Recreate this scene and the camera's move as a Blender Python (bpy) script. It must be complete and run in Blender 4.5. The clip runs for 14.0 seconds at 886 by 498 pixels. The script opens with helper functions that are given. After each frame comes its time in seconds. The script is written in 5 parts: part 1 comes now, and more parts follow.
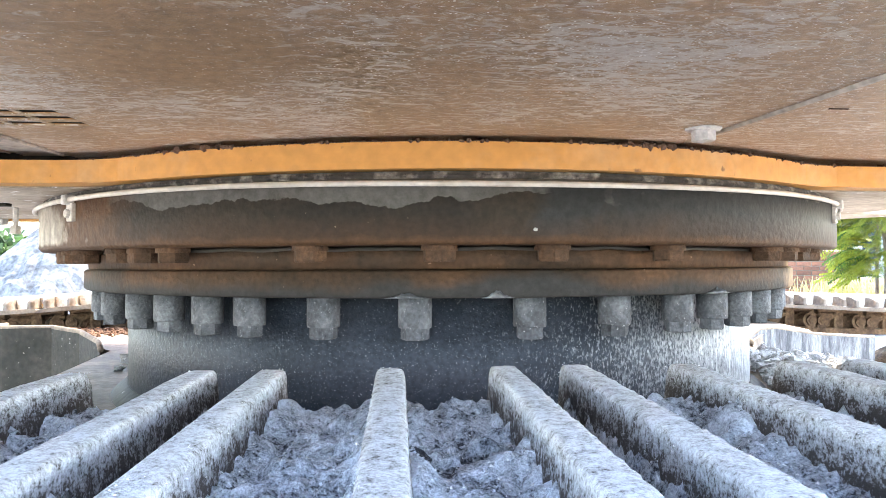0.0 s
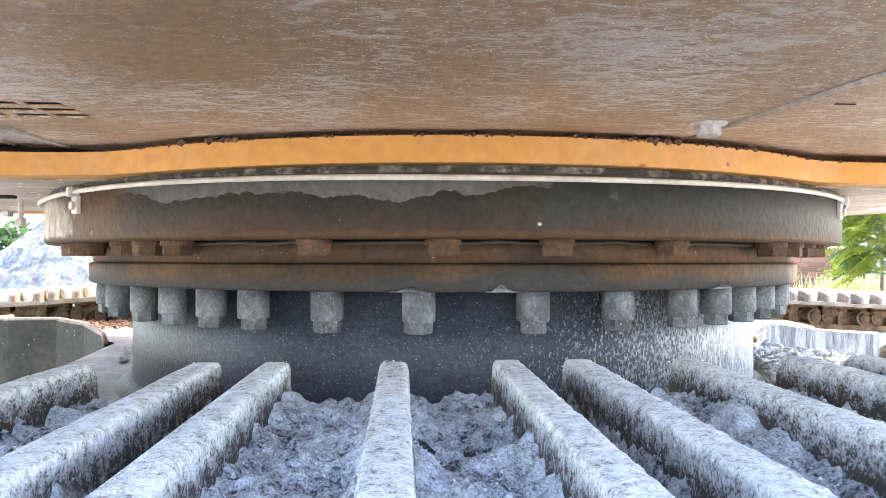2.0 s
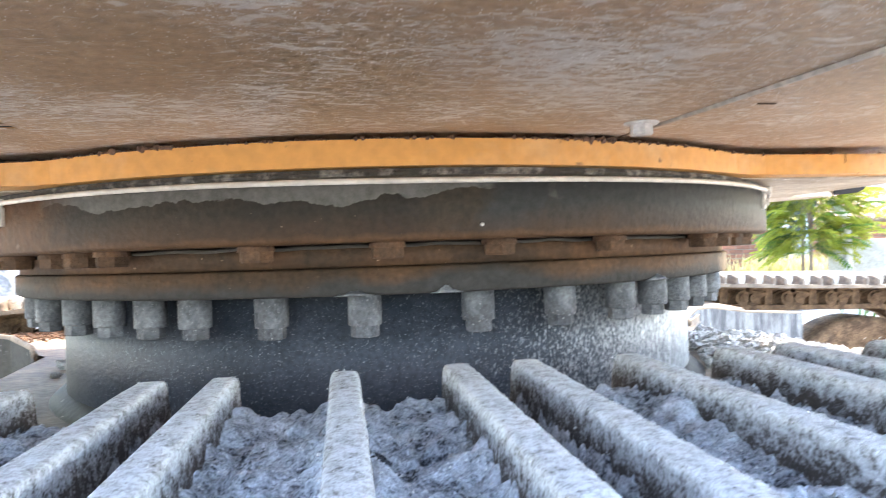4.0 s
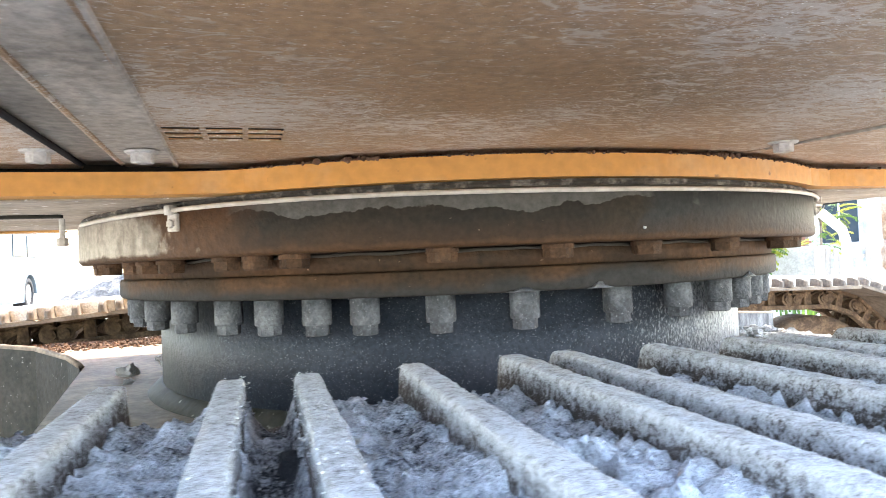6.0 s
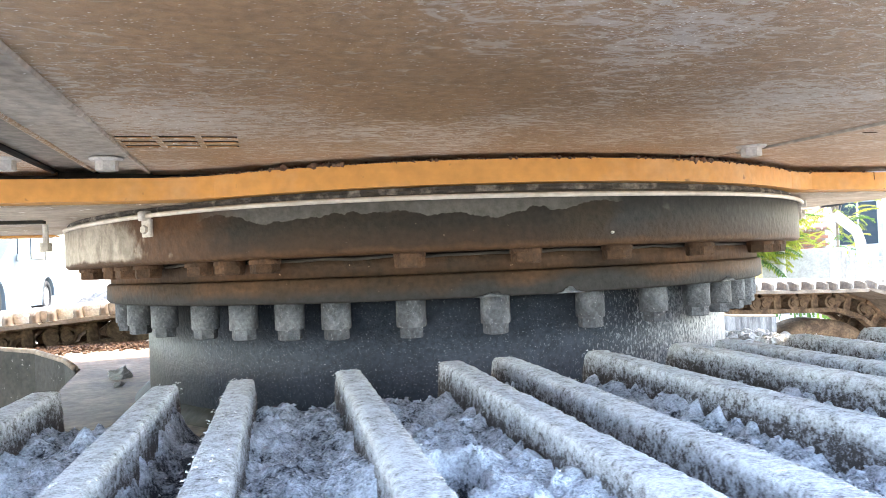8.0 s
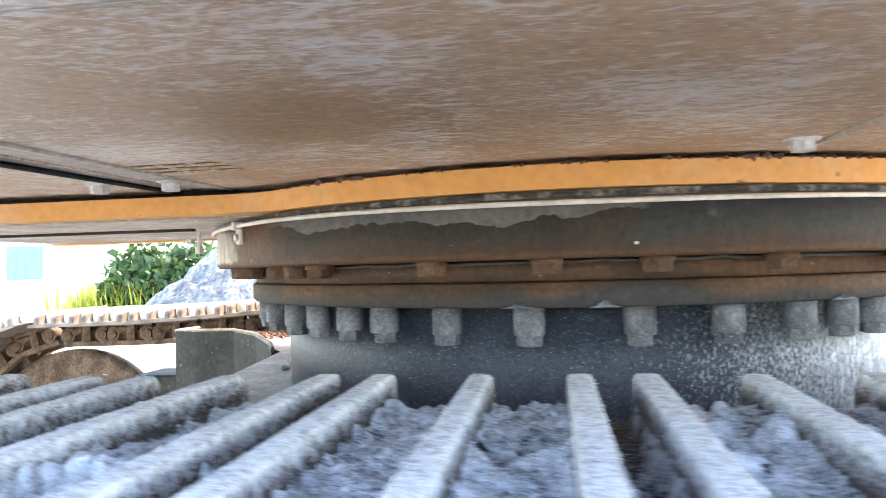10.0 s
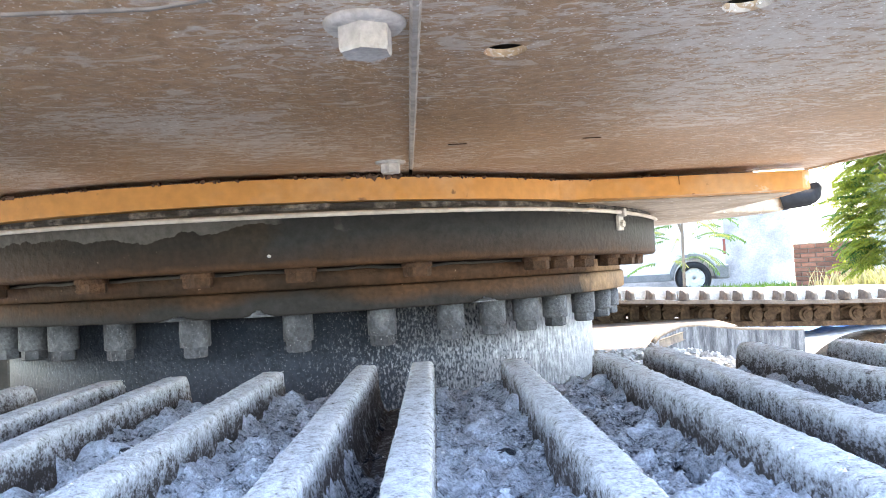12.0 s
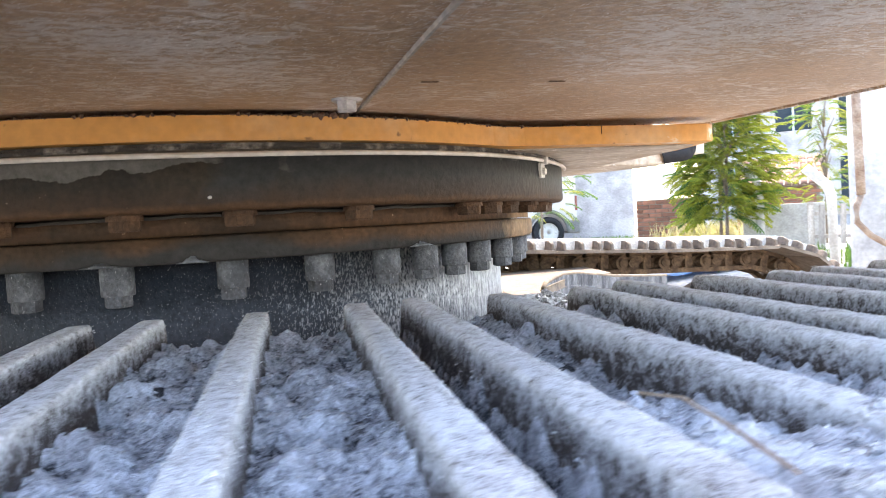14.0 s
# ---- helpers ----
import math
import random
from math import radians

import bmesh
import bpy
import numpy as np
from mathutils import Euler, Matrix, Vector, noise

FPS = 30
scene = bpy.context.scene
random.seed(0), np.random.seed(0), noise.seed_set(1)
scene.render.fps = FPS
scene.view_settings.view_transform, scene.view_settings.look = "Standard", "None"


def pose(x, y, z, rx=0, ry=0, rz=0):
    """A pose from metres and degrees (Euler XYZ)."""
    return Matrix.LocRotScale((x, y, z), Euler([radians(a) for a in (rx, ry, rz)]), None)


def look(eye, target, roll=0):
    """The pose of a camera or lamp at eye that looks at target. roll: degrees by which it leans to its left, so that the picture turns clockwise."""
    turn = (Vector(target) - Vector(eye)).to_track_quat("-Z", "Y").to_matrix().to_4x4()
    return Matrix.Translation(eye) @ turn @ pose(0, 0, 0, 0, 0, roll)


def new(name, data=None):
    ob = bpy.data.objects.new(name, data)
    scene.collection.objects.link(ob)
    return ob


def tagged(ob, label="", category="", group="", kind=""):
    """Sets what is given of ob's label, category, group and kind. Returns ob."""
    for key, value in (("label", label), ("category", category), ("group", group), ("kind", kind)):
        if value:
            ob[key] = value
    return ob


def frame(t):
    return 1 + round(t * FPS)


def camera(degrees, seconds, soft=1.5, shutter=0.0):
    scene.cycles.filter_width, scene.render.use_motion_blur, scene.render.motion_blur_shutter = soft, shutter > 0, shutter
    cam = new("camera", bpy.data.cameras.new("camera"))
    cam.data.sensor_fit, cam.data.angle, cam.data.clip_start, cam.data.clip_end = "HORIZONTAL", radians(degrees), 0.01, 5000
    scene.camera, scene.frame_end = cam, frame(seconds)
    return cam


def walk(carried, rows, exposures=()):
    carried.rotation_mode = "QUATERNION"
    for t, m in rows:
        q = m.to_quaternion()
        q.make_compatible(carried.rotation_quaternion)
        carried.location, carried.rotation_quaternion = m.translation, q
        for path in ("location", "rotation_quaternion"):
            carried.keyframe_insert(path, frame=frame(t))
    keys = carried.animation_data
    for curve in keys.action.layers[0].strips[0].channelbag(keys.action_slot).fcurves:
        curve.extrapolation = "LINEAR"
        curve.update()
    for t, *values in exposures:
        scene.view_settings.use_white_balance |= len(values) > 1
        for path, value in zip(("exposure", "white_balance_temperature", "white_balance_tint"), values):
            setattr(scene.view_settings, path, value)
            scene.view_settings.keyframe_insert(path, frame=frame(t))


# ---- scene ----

cam = camera(66.1, 14.0, 0.85, 0.35)
# seconds, place in metres, yaw, pitch, roll
ROWS = [
    (0.0, -0.0984, -1.2807, 1.0671, -4.71, 1.24, 0.23),
    (0.5, -0.0983, -1.2811, 1.0664, -4.62, 1.19, 0.09),
    (1.0, -0.0983, -1.2810, 1.0665, -4.38, 0.88, 0.09),
    (1.5, -0.0988, -1.2808, 1.0662, -4.33, 0.95, -0.05),
    (2.0, -0.0987, -1.2809, 1.0666, -4.41, 0.78, -0.07),
    (2.5, -0.0994, -1.2806, 1.0665, -4.35, 0.23, 0.44),
    (3.0, -0.0999, -1.2804, 1.0663, -4.35, 0.27, 0.39),
    (3.5, -0.1003, -1.2800, 1.0666, -4.61, 0.28, 0.42),
    (4.0, -0.1026, -1.2847, 1.0748, -9.38, 0.16, 1.92),
    (4.2, -0.1113, -1.3090, 1.0867, -12.72, 0.97, -0.67),
    (6.3, -0.4074, -1.3113, 1.0714, -16.04, 0.84, 2.49),
    (6.5, -0.4138, -1.3096, 1.0712, -14.68, 0.58, 2.44),
    (7.0, -0.4095, -1.3012, 1.0754, -14.11, -2.14, 1.23),
    (7.5, -0.3735, -1.3128, 1.0745, -15.42, 1.38, 1.56),
    (7.7, -0.3525, -1.3201, 1.0731, -15.19, 1.24, 1.90),
    (9.8, -0.1183, -1.3424, 1.0854, 4.40, 1.72, 1.93),
    (10.0, -0.0512, -1.3451, 1.0806, 8.36, 1.45, 1.49),
    (10.5, 0.0797, -1.3535, 1.0773, 8.26, 1.38, 0.00),
    (11.0, 0.1688, -1.3589, 1.0789, 4.16, 2.43, 2.11),
    (11.5, 0.2001, -1.3798, 1.0758, -0.04, 2.78, 3.15),
    (12.0, 0.2010, -1.3849, 1.0706, -1.99, 2.06, 3.10),
    (12.5, 0.1990, -1.3910, 1.0680, -3.94, 0.68, 1.08),
    (13.0, 0.1910, -1.3932, 1.0640, -5.82, -0.28, 1.46),
    (13.5, 0.1729, -1.3902, 1.0650, -6.86, -0.27, 1.15),
    (13.8, 0.1374, -1.3800, 1.0656, -11.47, -1.57, 2.97),
    (14.0, 0.1037, -1.3729, 1.0615, -13.80, -2.29, 3.17),
]
walk(cam, [(t, pose(x, y, z, 90 + p, r, w)) for t, x, y, z, w, p, r in ROWS],
     [(0.0, 4.35, 7350, 11), (4.0, 4.26, 7350, 11), (6.5, 4.08, 7750, 10), (7.5, 4.11, 7650, 10), (10.0, 4.16, 7300, 10), (11.5, 3.92, 7150, 10), (12.5, 3.68, 7450, 13), (13.5, 3.48, 7750, 15), (14.0, 3.40, 7850, 15)])

# ---- light ----
SUN_ELEV, SUN_AZ = 56.0, 38.0            # azimuth from +y towards +x
world = bpy.data.worlds.new("sky")
scene.world = world
world.use_nodes = True
wn = world.node_tree.nodes
sky = wn.new("ShaderNodeTexSky")
sky.sky_type = "NISHITA"
sky.sun_disc = False
sky.sun_elevation = radians(SUN_ELEV)
sky.sun_rotation = radians(SUN_AZ)
sky.dust_density = 1.0
world.node_tree.links.new(sky.outputs[0], wn["Background"].inputs[0])
wn["Background"].inputs[1].default_value = 0.15
sun_data = bpy.data.lights.new("sun", "SUN")
sun_data.energy, sun_data.angle, sun_data.color = 1.3, radians(0.6), (1.0, 0.94, 0.84)
sun = new("sun", sun_data)
se, sa = radians(SUN_ELEV), radians(SUN_AZ)
sun.matrix_world = look((3, 8, 9), Vector((3, 8, 9)) - Vector((math.sin(sa) * math.cos(se), math.cos(sa) * math.cos(se), math.sin(se))))


# ---- materials ----
def mat(name, base, other=None, scale=8.0, stretch=(1, 1, 1), rough=0.8, metal=0.0, bump=0.3, bump_scale=None, grain=0.25,
        speck=None, speck_scale=60.0, speck_at=0.68, spread=(0.4, 0.6), detail=6.0, vary=0.0, spec=0.5):
    """Two tones mixed by large noise, fine grain, optional specks, and relief from the same noises."""
    m = bpy.data.materials.new(name)
    m.use_nodes = True
    nt = m.node_tree
    N, L = nt.nodes, nt.links
    bsdf = N["Principled BSDF"]
    bsdf.inputs["Roughness"].default_value = rough
    bsdf.inputs["Metallic"].default_value = metal
    bsdf.inputs["Specular IOR Level"].default_value = spec
    tc = N.new("ShaderNodeTexCoord")
    mp = N.new("ShaderNodeMapping")
    mp.inputs["Scale"].default_value = stretch
    L.new(tc.outputs["Object"], mp.inputs[0])
    n1 = N.new("ShaderNodeTexNoise")
    n1.inputs["Scale"].default_value, n1.inputs["Detail"].default_value, n1.inputs["Roughness"].default_value = scale, detail, 0.62
    L.new(mp.outputs[0], n1.inputs["Vector"])
    r1 = N.new("ShaderNodeMapRange")
    r1.inputs["From Min"].default_value, r1.inputs["From Max"].default_value = spread
    L.new(n1.outputs[0], r1.inputs[0])
    mx = N.new("ShaderNodeMix")
    mx.data_type = "RGBA"
    mx.inputs[6].default_value = (*base, 1)
    mx.inputs[7].default_value = (*(other or [c * 0.6 for c in base]), 1)
    L.new(r1.outputs[0], mx.inputs[0])
    n2 = N.new("ShaderNodeTexNoise")
    n2.inputs["Scale"].default_value, n2.inputs["Detail"].default_value = bump_scale or scale * 9, 4.0
    L.new(mp.outputs[0], n2.inputs["Vector"])
    r2 = N.new("ShaderNodeMapRange")
    r2.inputs["From Min"].default_value, r2.inputs["From Max"].default_value = 0.3, 0.7
    r2.inputs["To Min"].default_value, r2.inputs["To Max"].default_value = 1 - grain, 1 + grain
    L.new(n2.outputs[0], r2.inputs[0])
    mul = N.new("ShaderNodeMix")
    mul.data_type, mul.blend_type = "RGBA", "MULTIPLY"
    mul.inputs[0].default_value = 1.0
    L.new(mx.outputs[2], mul.inputs[6])
    L.new(r2.outputs[0], mul.inputs[7])
    col = mul.outputs[2]
    if vary:
        oi = N.new("ShaderNodeObjectInfo")
        r3 = N.new("ShaderNodeMapRange")
        r3.inputs["To Min"].default_value, r3.inputs["To Max"].default_value = 1 - vary, 1 + vary
        L.new(oi.outputs["Random"], r3.inputs[0])
        mv = N.new("ShaderNodeMix")
        mv.data_type, mv.blend_type = "RGBA", "MULTIPLY"
        mv.inputs[0].default_value = 1.0
        L.new(col, mv.inputs[6])
        L.new(r3.outputs[0], mv.inputs[7])
        col = mv.outputs[2]
    if speck:
        n3 = N.new("ShaderNodeTexNoise")
        n3.inputs["Scale"].default_value, n3.inputs["Detail"].default_value = speck_scale, 3.0
        L.new(mp.outputs[0], n3.inputs["Vector"])
        r4 = N.new("ShaderNodeMapRange")
        r4.inputs["From Min"].default_value, r4.inputs["From Max"].default_value = speck_at, speck_at + 0.06
        L.new(n3.outputs[0], r4.inputs[0])
        ms = N.new("ShaderNodeMix")
        ms.data_type = "RGBA"
        L.new(r4.outputs[0], ms.inputs[0])
        L.new(col, ms.inputs[6])
        ms.inputs[7].default_value = (*speck, 1)
        col = ms.outputs[2]
    L.new(col, bsdf.inputs["Base Color"])
    if bump:
        bp = N.new("ShaderNodeBump")
        bp.inputs["Strength"].default_value, bp.inputs["Distance"].default_value = bump, 0.004
        L.new(n2.outputs[0], bp.inputs["Height"])
        L.new(bp.outputs[0], bsdf.inputs["Normal"])
    m["colour_node"] = mul.name
    return m


def stain_or_light(m, tint, axis, edge0, edge1, wobble=0.02, scale=12.0, stretch=(1, 1, 1)):
    """A stain or painted light with a wavy border laid over a material: full past edge1, none before edge0, along one
    axis of the object.
    """
    nt = m.node_tree
    N, L = nt.nodes, nt.links
    bsdf = N["Principled BSDF"]
    old = bsdf.inputs["Base Color"].links[0].from_socket
    tc = N.new("ShaderNodeTexCoord")
    sp = N.new("ShaderNodeSeparateXYZ")
    L.new(tc.outputs["Object"], sp.inputs[0])
    mp = N.new("ShaderNodeMapping")
    mp.inputs["Scale"].default_value = stretch
    L.new(tc.outputs["Object"], mp.inputs[0])
    no = N.new("ShaderNodeTexNoise")
    no.inputs["Scale"].default_value, no.inputs["Detail"].default_value, no.inputs["Roughness"].default_value = scale, 6.0, 0.6
    L.new(mp.outputs[0], no.inputs["Vector"])
    ma = N.new("ShaderNodeMath")
    ma.operation = "MULTIPLY_ADD"
    L.new(no.outputs[0], ma.inputs[0])
    ma.inputs[1].default_value = 2 * wobble
    L.new(sp.outputs["XYZ".index(axis)], ma.inputs[2])
    r = N.new("ShaderNodeMapRange")
    r.inputs["From Min"].default_value, r.inputs["From Max"].default_value = edge0 + wobble, edge1 + wobble
    L.new(ma.outputs[0], r.inputs[0])
    mx = N.new("ShaderNodeMix")
    mx.data_type = "RGBA"
    L.new(r.outputs[0], mx.inputs[0])
    L.new(old, mx.inputs[6])
    gn = N.new("ShaderNodeTexNoise")
    gn.inputs["Scale"].default_value, gn.inputs["Detail"].default_value, gn.inputs["Roughness"].default_value = 90.0, 8.0, 0.7
    L.new(tc.outputs["Object"], gn.inputs["Vector"])
    gr = N.new("ShaderNodeMapRange")
    gr.inputs["From Min"].default_value, gr.inputs["From Max"].default_value = 0.32, 0.68
    gr.inputs["To Min"].default_value, gr.inputs["To Max"].default_value = 0.68, 1.32
    L.new(gn.outputs[0], gr.inputs[0])
    tm = N.new("ShaderNodeMix")
    tm.data_type, tm.blend_type = "RGBA", "MULTIPLY"
    tm.inputs[0].default_value = 1.0
    tm.inputs[6].default_value = (*tint, 1)
    L.new(gr.outputs[0], tm.inputs[7])
    L.new(tm.outputs[2], mx.inputs[7])
    L.new(mx.outputs[2], bsdf.inputs["Base Color"])
    return m


M = {}
def streaked(name, base, streak, drop):
    """Brown mud film with pale streaks drawn out along x, wet-looking beads and fine relief."""
    m = mat(name, base, [c * 0.72 for c in base], scale=3.5, rough=0.42, bump=0.0, grain=0.22, bump_scale=140, spread=(0.35, 0.65))
    nt = m.node_tree
    N, L = nt.nodes, nt.links
    bsdf = N["Principled BSDF"]
    col = bsdf.inputs["Base Color"].links[0].from_socket
    tc = N.new("ShaderNodeTexCoord")
    big = N.new("ShaderNodeTexNoise")
    big.inputs["Scale"].default_value, big.inputs["Detail"].default_value = 4.5, 3.0
    L.new(tc.outputs["Object"], big.inputs["Vector"])
    heights = []
    for scale, stretch, at, width in ((62.0, (0.55, 1.15, 1.0), 0.565, 0.08), (190.0, (0.65, 1.1, 1.0), 0.59, 0.07)):
        mp = N.new("ShaderNodeMapping")
        mp.inputs["Scale"].default_value = stretch
        mp.inputs["Rotation"].default_value = (0, 0, 0.10)
        L.new(tc.outputs["Object"], mp.inputs[0])
        no = N.new("ShaderNodeTexNoise")
        no.inputs["Scale"].default_value, no.inputs["Detail"].default_value, no.inputs["Roughness"].default_value, no.inputs["Distortion"].default_value = scale, 7.0, 0.62, 1.8
        L.new(mp.outputs[0], no.inputs["Vector"])
        add = N.new("ShaderNodeMath")
        add.operation = "MULTIPLY_ADD"
        L.new(big.outputs[0], add.inputs[0])
        add.inputs[1].default_value = 0.55
        L.new(no.outputs[0], add.inputs[2])
        r = N.new("ShaderNodeMapRange")
        r.inputs["From Min"].default_value, r.inputs["From Max"].default_value = at + 0.245, at + 0.245 + width
        r.inputs["To Max"].default_value = 0.62
        L.new(add.outputs[0], r.inputs[0])
        mx = N.new("ShaderNodeMix")
        mx.data_type = "RGBA"
        L.new(r.outputs[0], mx.inputs[0])
        L.new(col, mx.inputs[6])
        mx.inputs[7].default_value = (*streak, 1)
        col = mx.outputs[2]
        heights.append(no.outputs[0])
    vo = N.new("ShaderNodeTexVoronoi")
    vo.inputs["Scale"].default_value = 430.0
    L.new(tc.outputs["Object"], vo.inputs["Vector"])
    pick = N.new("ShaderNodeMath")
    pick.operation = "MULTIPLY_ADD"
    L.new(big.outputs[0], pick.inputs[0])
    pick.inputs[1].default_value = -0.28
    L.new(vo.outputs["Distance"], pick.inputs[2])
    cs = N.new("ShaderNodeSeparateColor")
    L.new(vo.outputs["Color"], cs.inputs[0])
    few = N.new("ShaderNodeMapRange")
    few.inputs["From Min"].default_value, few.inputs["From Max"].default_value = 0.35, 0.95
    few.inputs["To Min"].default_value, few.inputs["To Max"].default_value = 0.25, -0.10
    L.new(cs.outputs[0], few.inputs[0])
    rare = N.new("ShaderNodeMath")
    L.new(pick.outputs[0], rare.inputs[0])
    L.new(few.outputs[0], rare.inputs[1])
    r = N.new("ShaderNodeMapRange")
    r.inputs["From Min"].default_value, r.inputs["From Max"].default_value = 0.05, 0.0
    L.new(rare.outputs[0], r.inputs[0])
    mx = N.new("ShaderNodeMix")
    mx.data_type = "RGBA"
    L.new(r.outputs[0], mx.inputs[0])
    L.new(col, mx.inputs[6])
    mx.inputs[7].default_value = (*drop, 1)
    L.new(mx.outputs[2], bsdf.inputs["Base Color"])
    hm = N.new("ShaderNodeMath")
    L.new(heights[0], hm.inputs[0])
    L.new(heights[1], hm.inputs[1])
    bp = N.new("ShaderNodeBump")
    bp.inputs["Strength"].default_value, bp.inputs["Distance"].default_value = 0.35, 0.003
    L.new(hm.outputs[0], bp.inputs["Height"])
    L.new(bp.outputs[0], bsdf.inputs["Normal"])
    return m


def crusted(name, light, dark, deep, big, low, high, rough=0.95, bump=0.8, dry=0.09, low_shade=-0.07):
    """Gritty cement crust: pale grains over darker pits at three sizes; dry and pale on the worn heights, with shade
    painted in low down.
    """
    m = bpy.data.materials.new(name)
    m.use_nodes = True
    nt = m.node_tree
    N, L = nt.nodes, nt.links
    bsdf = N["Principled BSDF"]
    bsdf.inputs["Roughness"].default_value = rough
    tc = N.new("ShaderNodeTexCoord")
    oi = N.new("ShaderNodeObjectInfo")
    shift = N.new("ShaderNodeVectorMath")
    shift.operation = "ADD"
    L.new(tc.outputs["Object"], shift.inputs[0])
    L.new(oi.outputs["Random"], shift.inputs[1])
    outs = []
    for scale, detail in ((30.0, 5.0), (190.0, 7.0), (700.0, 3.0)):
        no = N.new("ShaderNodeTexNoise")
        no.inputs["Scale"].default_value, no.inputs["Detail"].default_value, no.inputs["Roughness"].default_value = scale, detail, 0.68
        L.new(shift.outputs[0], no.inputs["Vector"])
        outs.append(no.outputs[0])
    a = N.new("ShaderNodeMath")
    a.operation = "MULTIPLY_ADD"
    L.new(outs[0], a.inputs[0])
    a.inputs[1].default_value = big
    L.new(outs[1], a.inputs[2])
    c = N.new("ShaderNodeMath")
    c.operation = "MULTIPLY_ADD"
    L.new(outs[2], c.inputs[0])
    c.inputs[1].default_value = 0.85
    L.new(a.outputs[0], c.inputs[2])
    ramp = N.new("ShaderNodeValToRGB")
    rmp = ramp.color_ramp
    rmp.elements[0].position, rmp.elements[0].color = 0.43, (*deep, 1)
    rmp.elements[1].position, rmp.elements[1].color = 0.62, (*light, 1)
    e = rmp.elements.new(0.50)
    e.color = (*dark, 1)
    half = N.new("ShaderNodeMath")
    half.operation = "DIVIDE"
    half.inputs[1].default_value = 1.85 + big
    L.new(c.outputs[0], half.inputs[0])
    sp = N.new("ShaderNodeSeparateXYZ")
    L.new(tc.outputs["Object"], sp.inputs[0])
    # colour by height: pale worn tops, and painted shade in gaps and on flanks
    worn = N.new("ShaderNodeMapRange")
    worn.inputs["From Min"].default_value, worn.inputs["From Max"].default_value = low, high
    worn.inputs["To Min"].default_value, worn.inputs["To Max"].default_value = low_shade, dry
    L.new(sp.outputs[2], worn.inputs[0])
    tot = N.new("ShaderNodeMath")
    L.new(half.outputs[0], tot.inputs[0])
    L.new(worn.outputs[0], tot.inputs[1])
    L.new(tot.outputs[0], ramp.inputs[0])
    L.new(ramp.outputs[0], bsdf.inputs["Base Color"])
    bp = N.new("ShaderNodeBump")
    bp.inputs["Strength"].default_value, bp.inputs["Distance"].default_value = bump, 0.0022
    L.new(c.outputs[0], bp.inputs["Height"])
    L.new(bp.outputs[0], bsdf.inputs["Normal"])
    return m


M["cover"] = streaked("muddy_panel", (0.43, 0.272, 0.155), (0.65, 0.61, 0.56), (0.85, 0.83, 0.80))
M["cover_strip"] = mat("dusty_strip", (0.33, 0.29, 0.245), (0.44, 0.40, 0.35), scale=9, rough=0.6, bump=0.4, bump_scale=110, grain=0.3, speck=(0.6, 0.58, 0.55), speck_scale=140)
M["cover_dark"] = mat("grey_strip_paint", (0.19, 0.17, 0.15), (0.28, 0.25, 0.215), scale=9, rough=0.6, bump=0.4, bump_scale=110, grain=0.3)
M["orange"] = mat("orange_paint", (0.56, 0.255, 0.055), (0.52, 0.33, 0.17), scale=6, spread=(0.52, 0.74), rough=0.5, bump=0.12, bump_scale=90, grain=0.10, speck=(0.22, 0.10, 0.03), speck_scale=55, speck_at=0.70)
stain_or_light(M["orange"], (0.55, 0.47, 0.36), "X", 0.72, 0.80, 0.55, 30.0)
M["orange_under"] = mat("dusty_underside", (0.27, 0.21, 0.15), (0.42, 0.36, 0.29), scale=9, rough=0.6, bump=0.4, grain=0.25, speck=(0.75, 0.73, 0.7), speck_scale=70, speck_at=0.66)
ring = mat("greasy_steel", (0.024, 0.018, 0.013), (0.015, 0.012, 0.010), scale=9, spec=0.2, rough=0.62, bump=0.35, bump_scale=150, grain=0.3, speck=(0.22, 0.18, 0.14), speck_scale=260, speck_at=0.73)
stain_or_light(ring, (0.085, 0.083, 0.078), "Z", 1.1265, 1.1275, 0.040, 7.0)
stain_or_light(ring, (0.020, 0.021, 0.022), "X", 0.08, 0.12, 0.25, 8.0)
stain_or_light(ring, (0.040, 0.021, 0.011), "Z", 1.118, 1.084, 0.022, 4.0)
stain_or_light(ring, (0.11, 0.105, 0.095), "Z", 1.1415, 1.1430, 0.016, 18.0)
stain_or_light(ring, (0.062, 0.030, 0.014), "X", -0.34, -0.44, 0.20, 9.0)
stain_or_light(ring, (0.20, 0.178, 0.148), "X", -0.46, -0.50, 0.16, 16.0, (1, 1, 0.8))
stain_or_light(ring, (0.32, 0.29, 0.245), "X", -0.50, -0.56, 0.22, 34.0, (1, 1, 0.45))
stain_or_light(ring, (0.055, 0.028, 0.014), "Z", 1.0945, 1.0905, 0.010, 22.0)
M["ring"] = ring
M["ring_low"] = mat("rusty_ring", (0.064, 0.032, 0.016), (0.030, 0.018, 0.011), scale=9, spec=0.2, rough=0.75, bump=0.4, bump_scale=140, grain=0.3, speck=(0.33, 0.24, 0.17), speck_scale=170, speck_at=0.73)
stain_or_light(M["ring_low"], (0.022, 0.021, 0.021), "Z", 1.050, 1.038, 0.040, 5.0)
# paler tan right end: light from the right painted into the rust colour
stain_or_light(M["ring_low"], (0.22, 0.14, 0.08), "X", 0.45, 0.50, 0.16, 9.0)
M["bolt_rust"] = mat("rusty_bolt", (0.078, 0.042, 0.024), (0.044, 0.026, 0.017), scale=45, spec=0.2, rough=0.8, bump=0.5, bump_scale=300, vary=0.3)
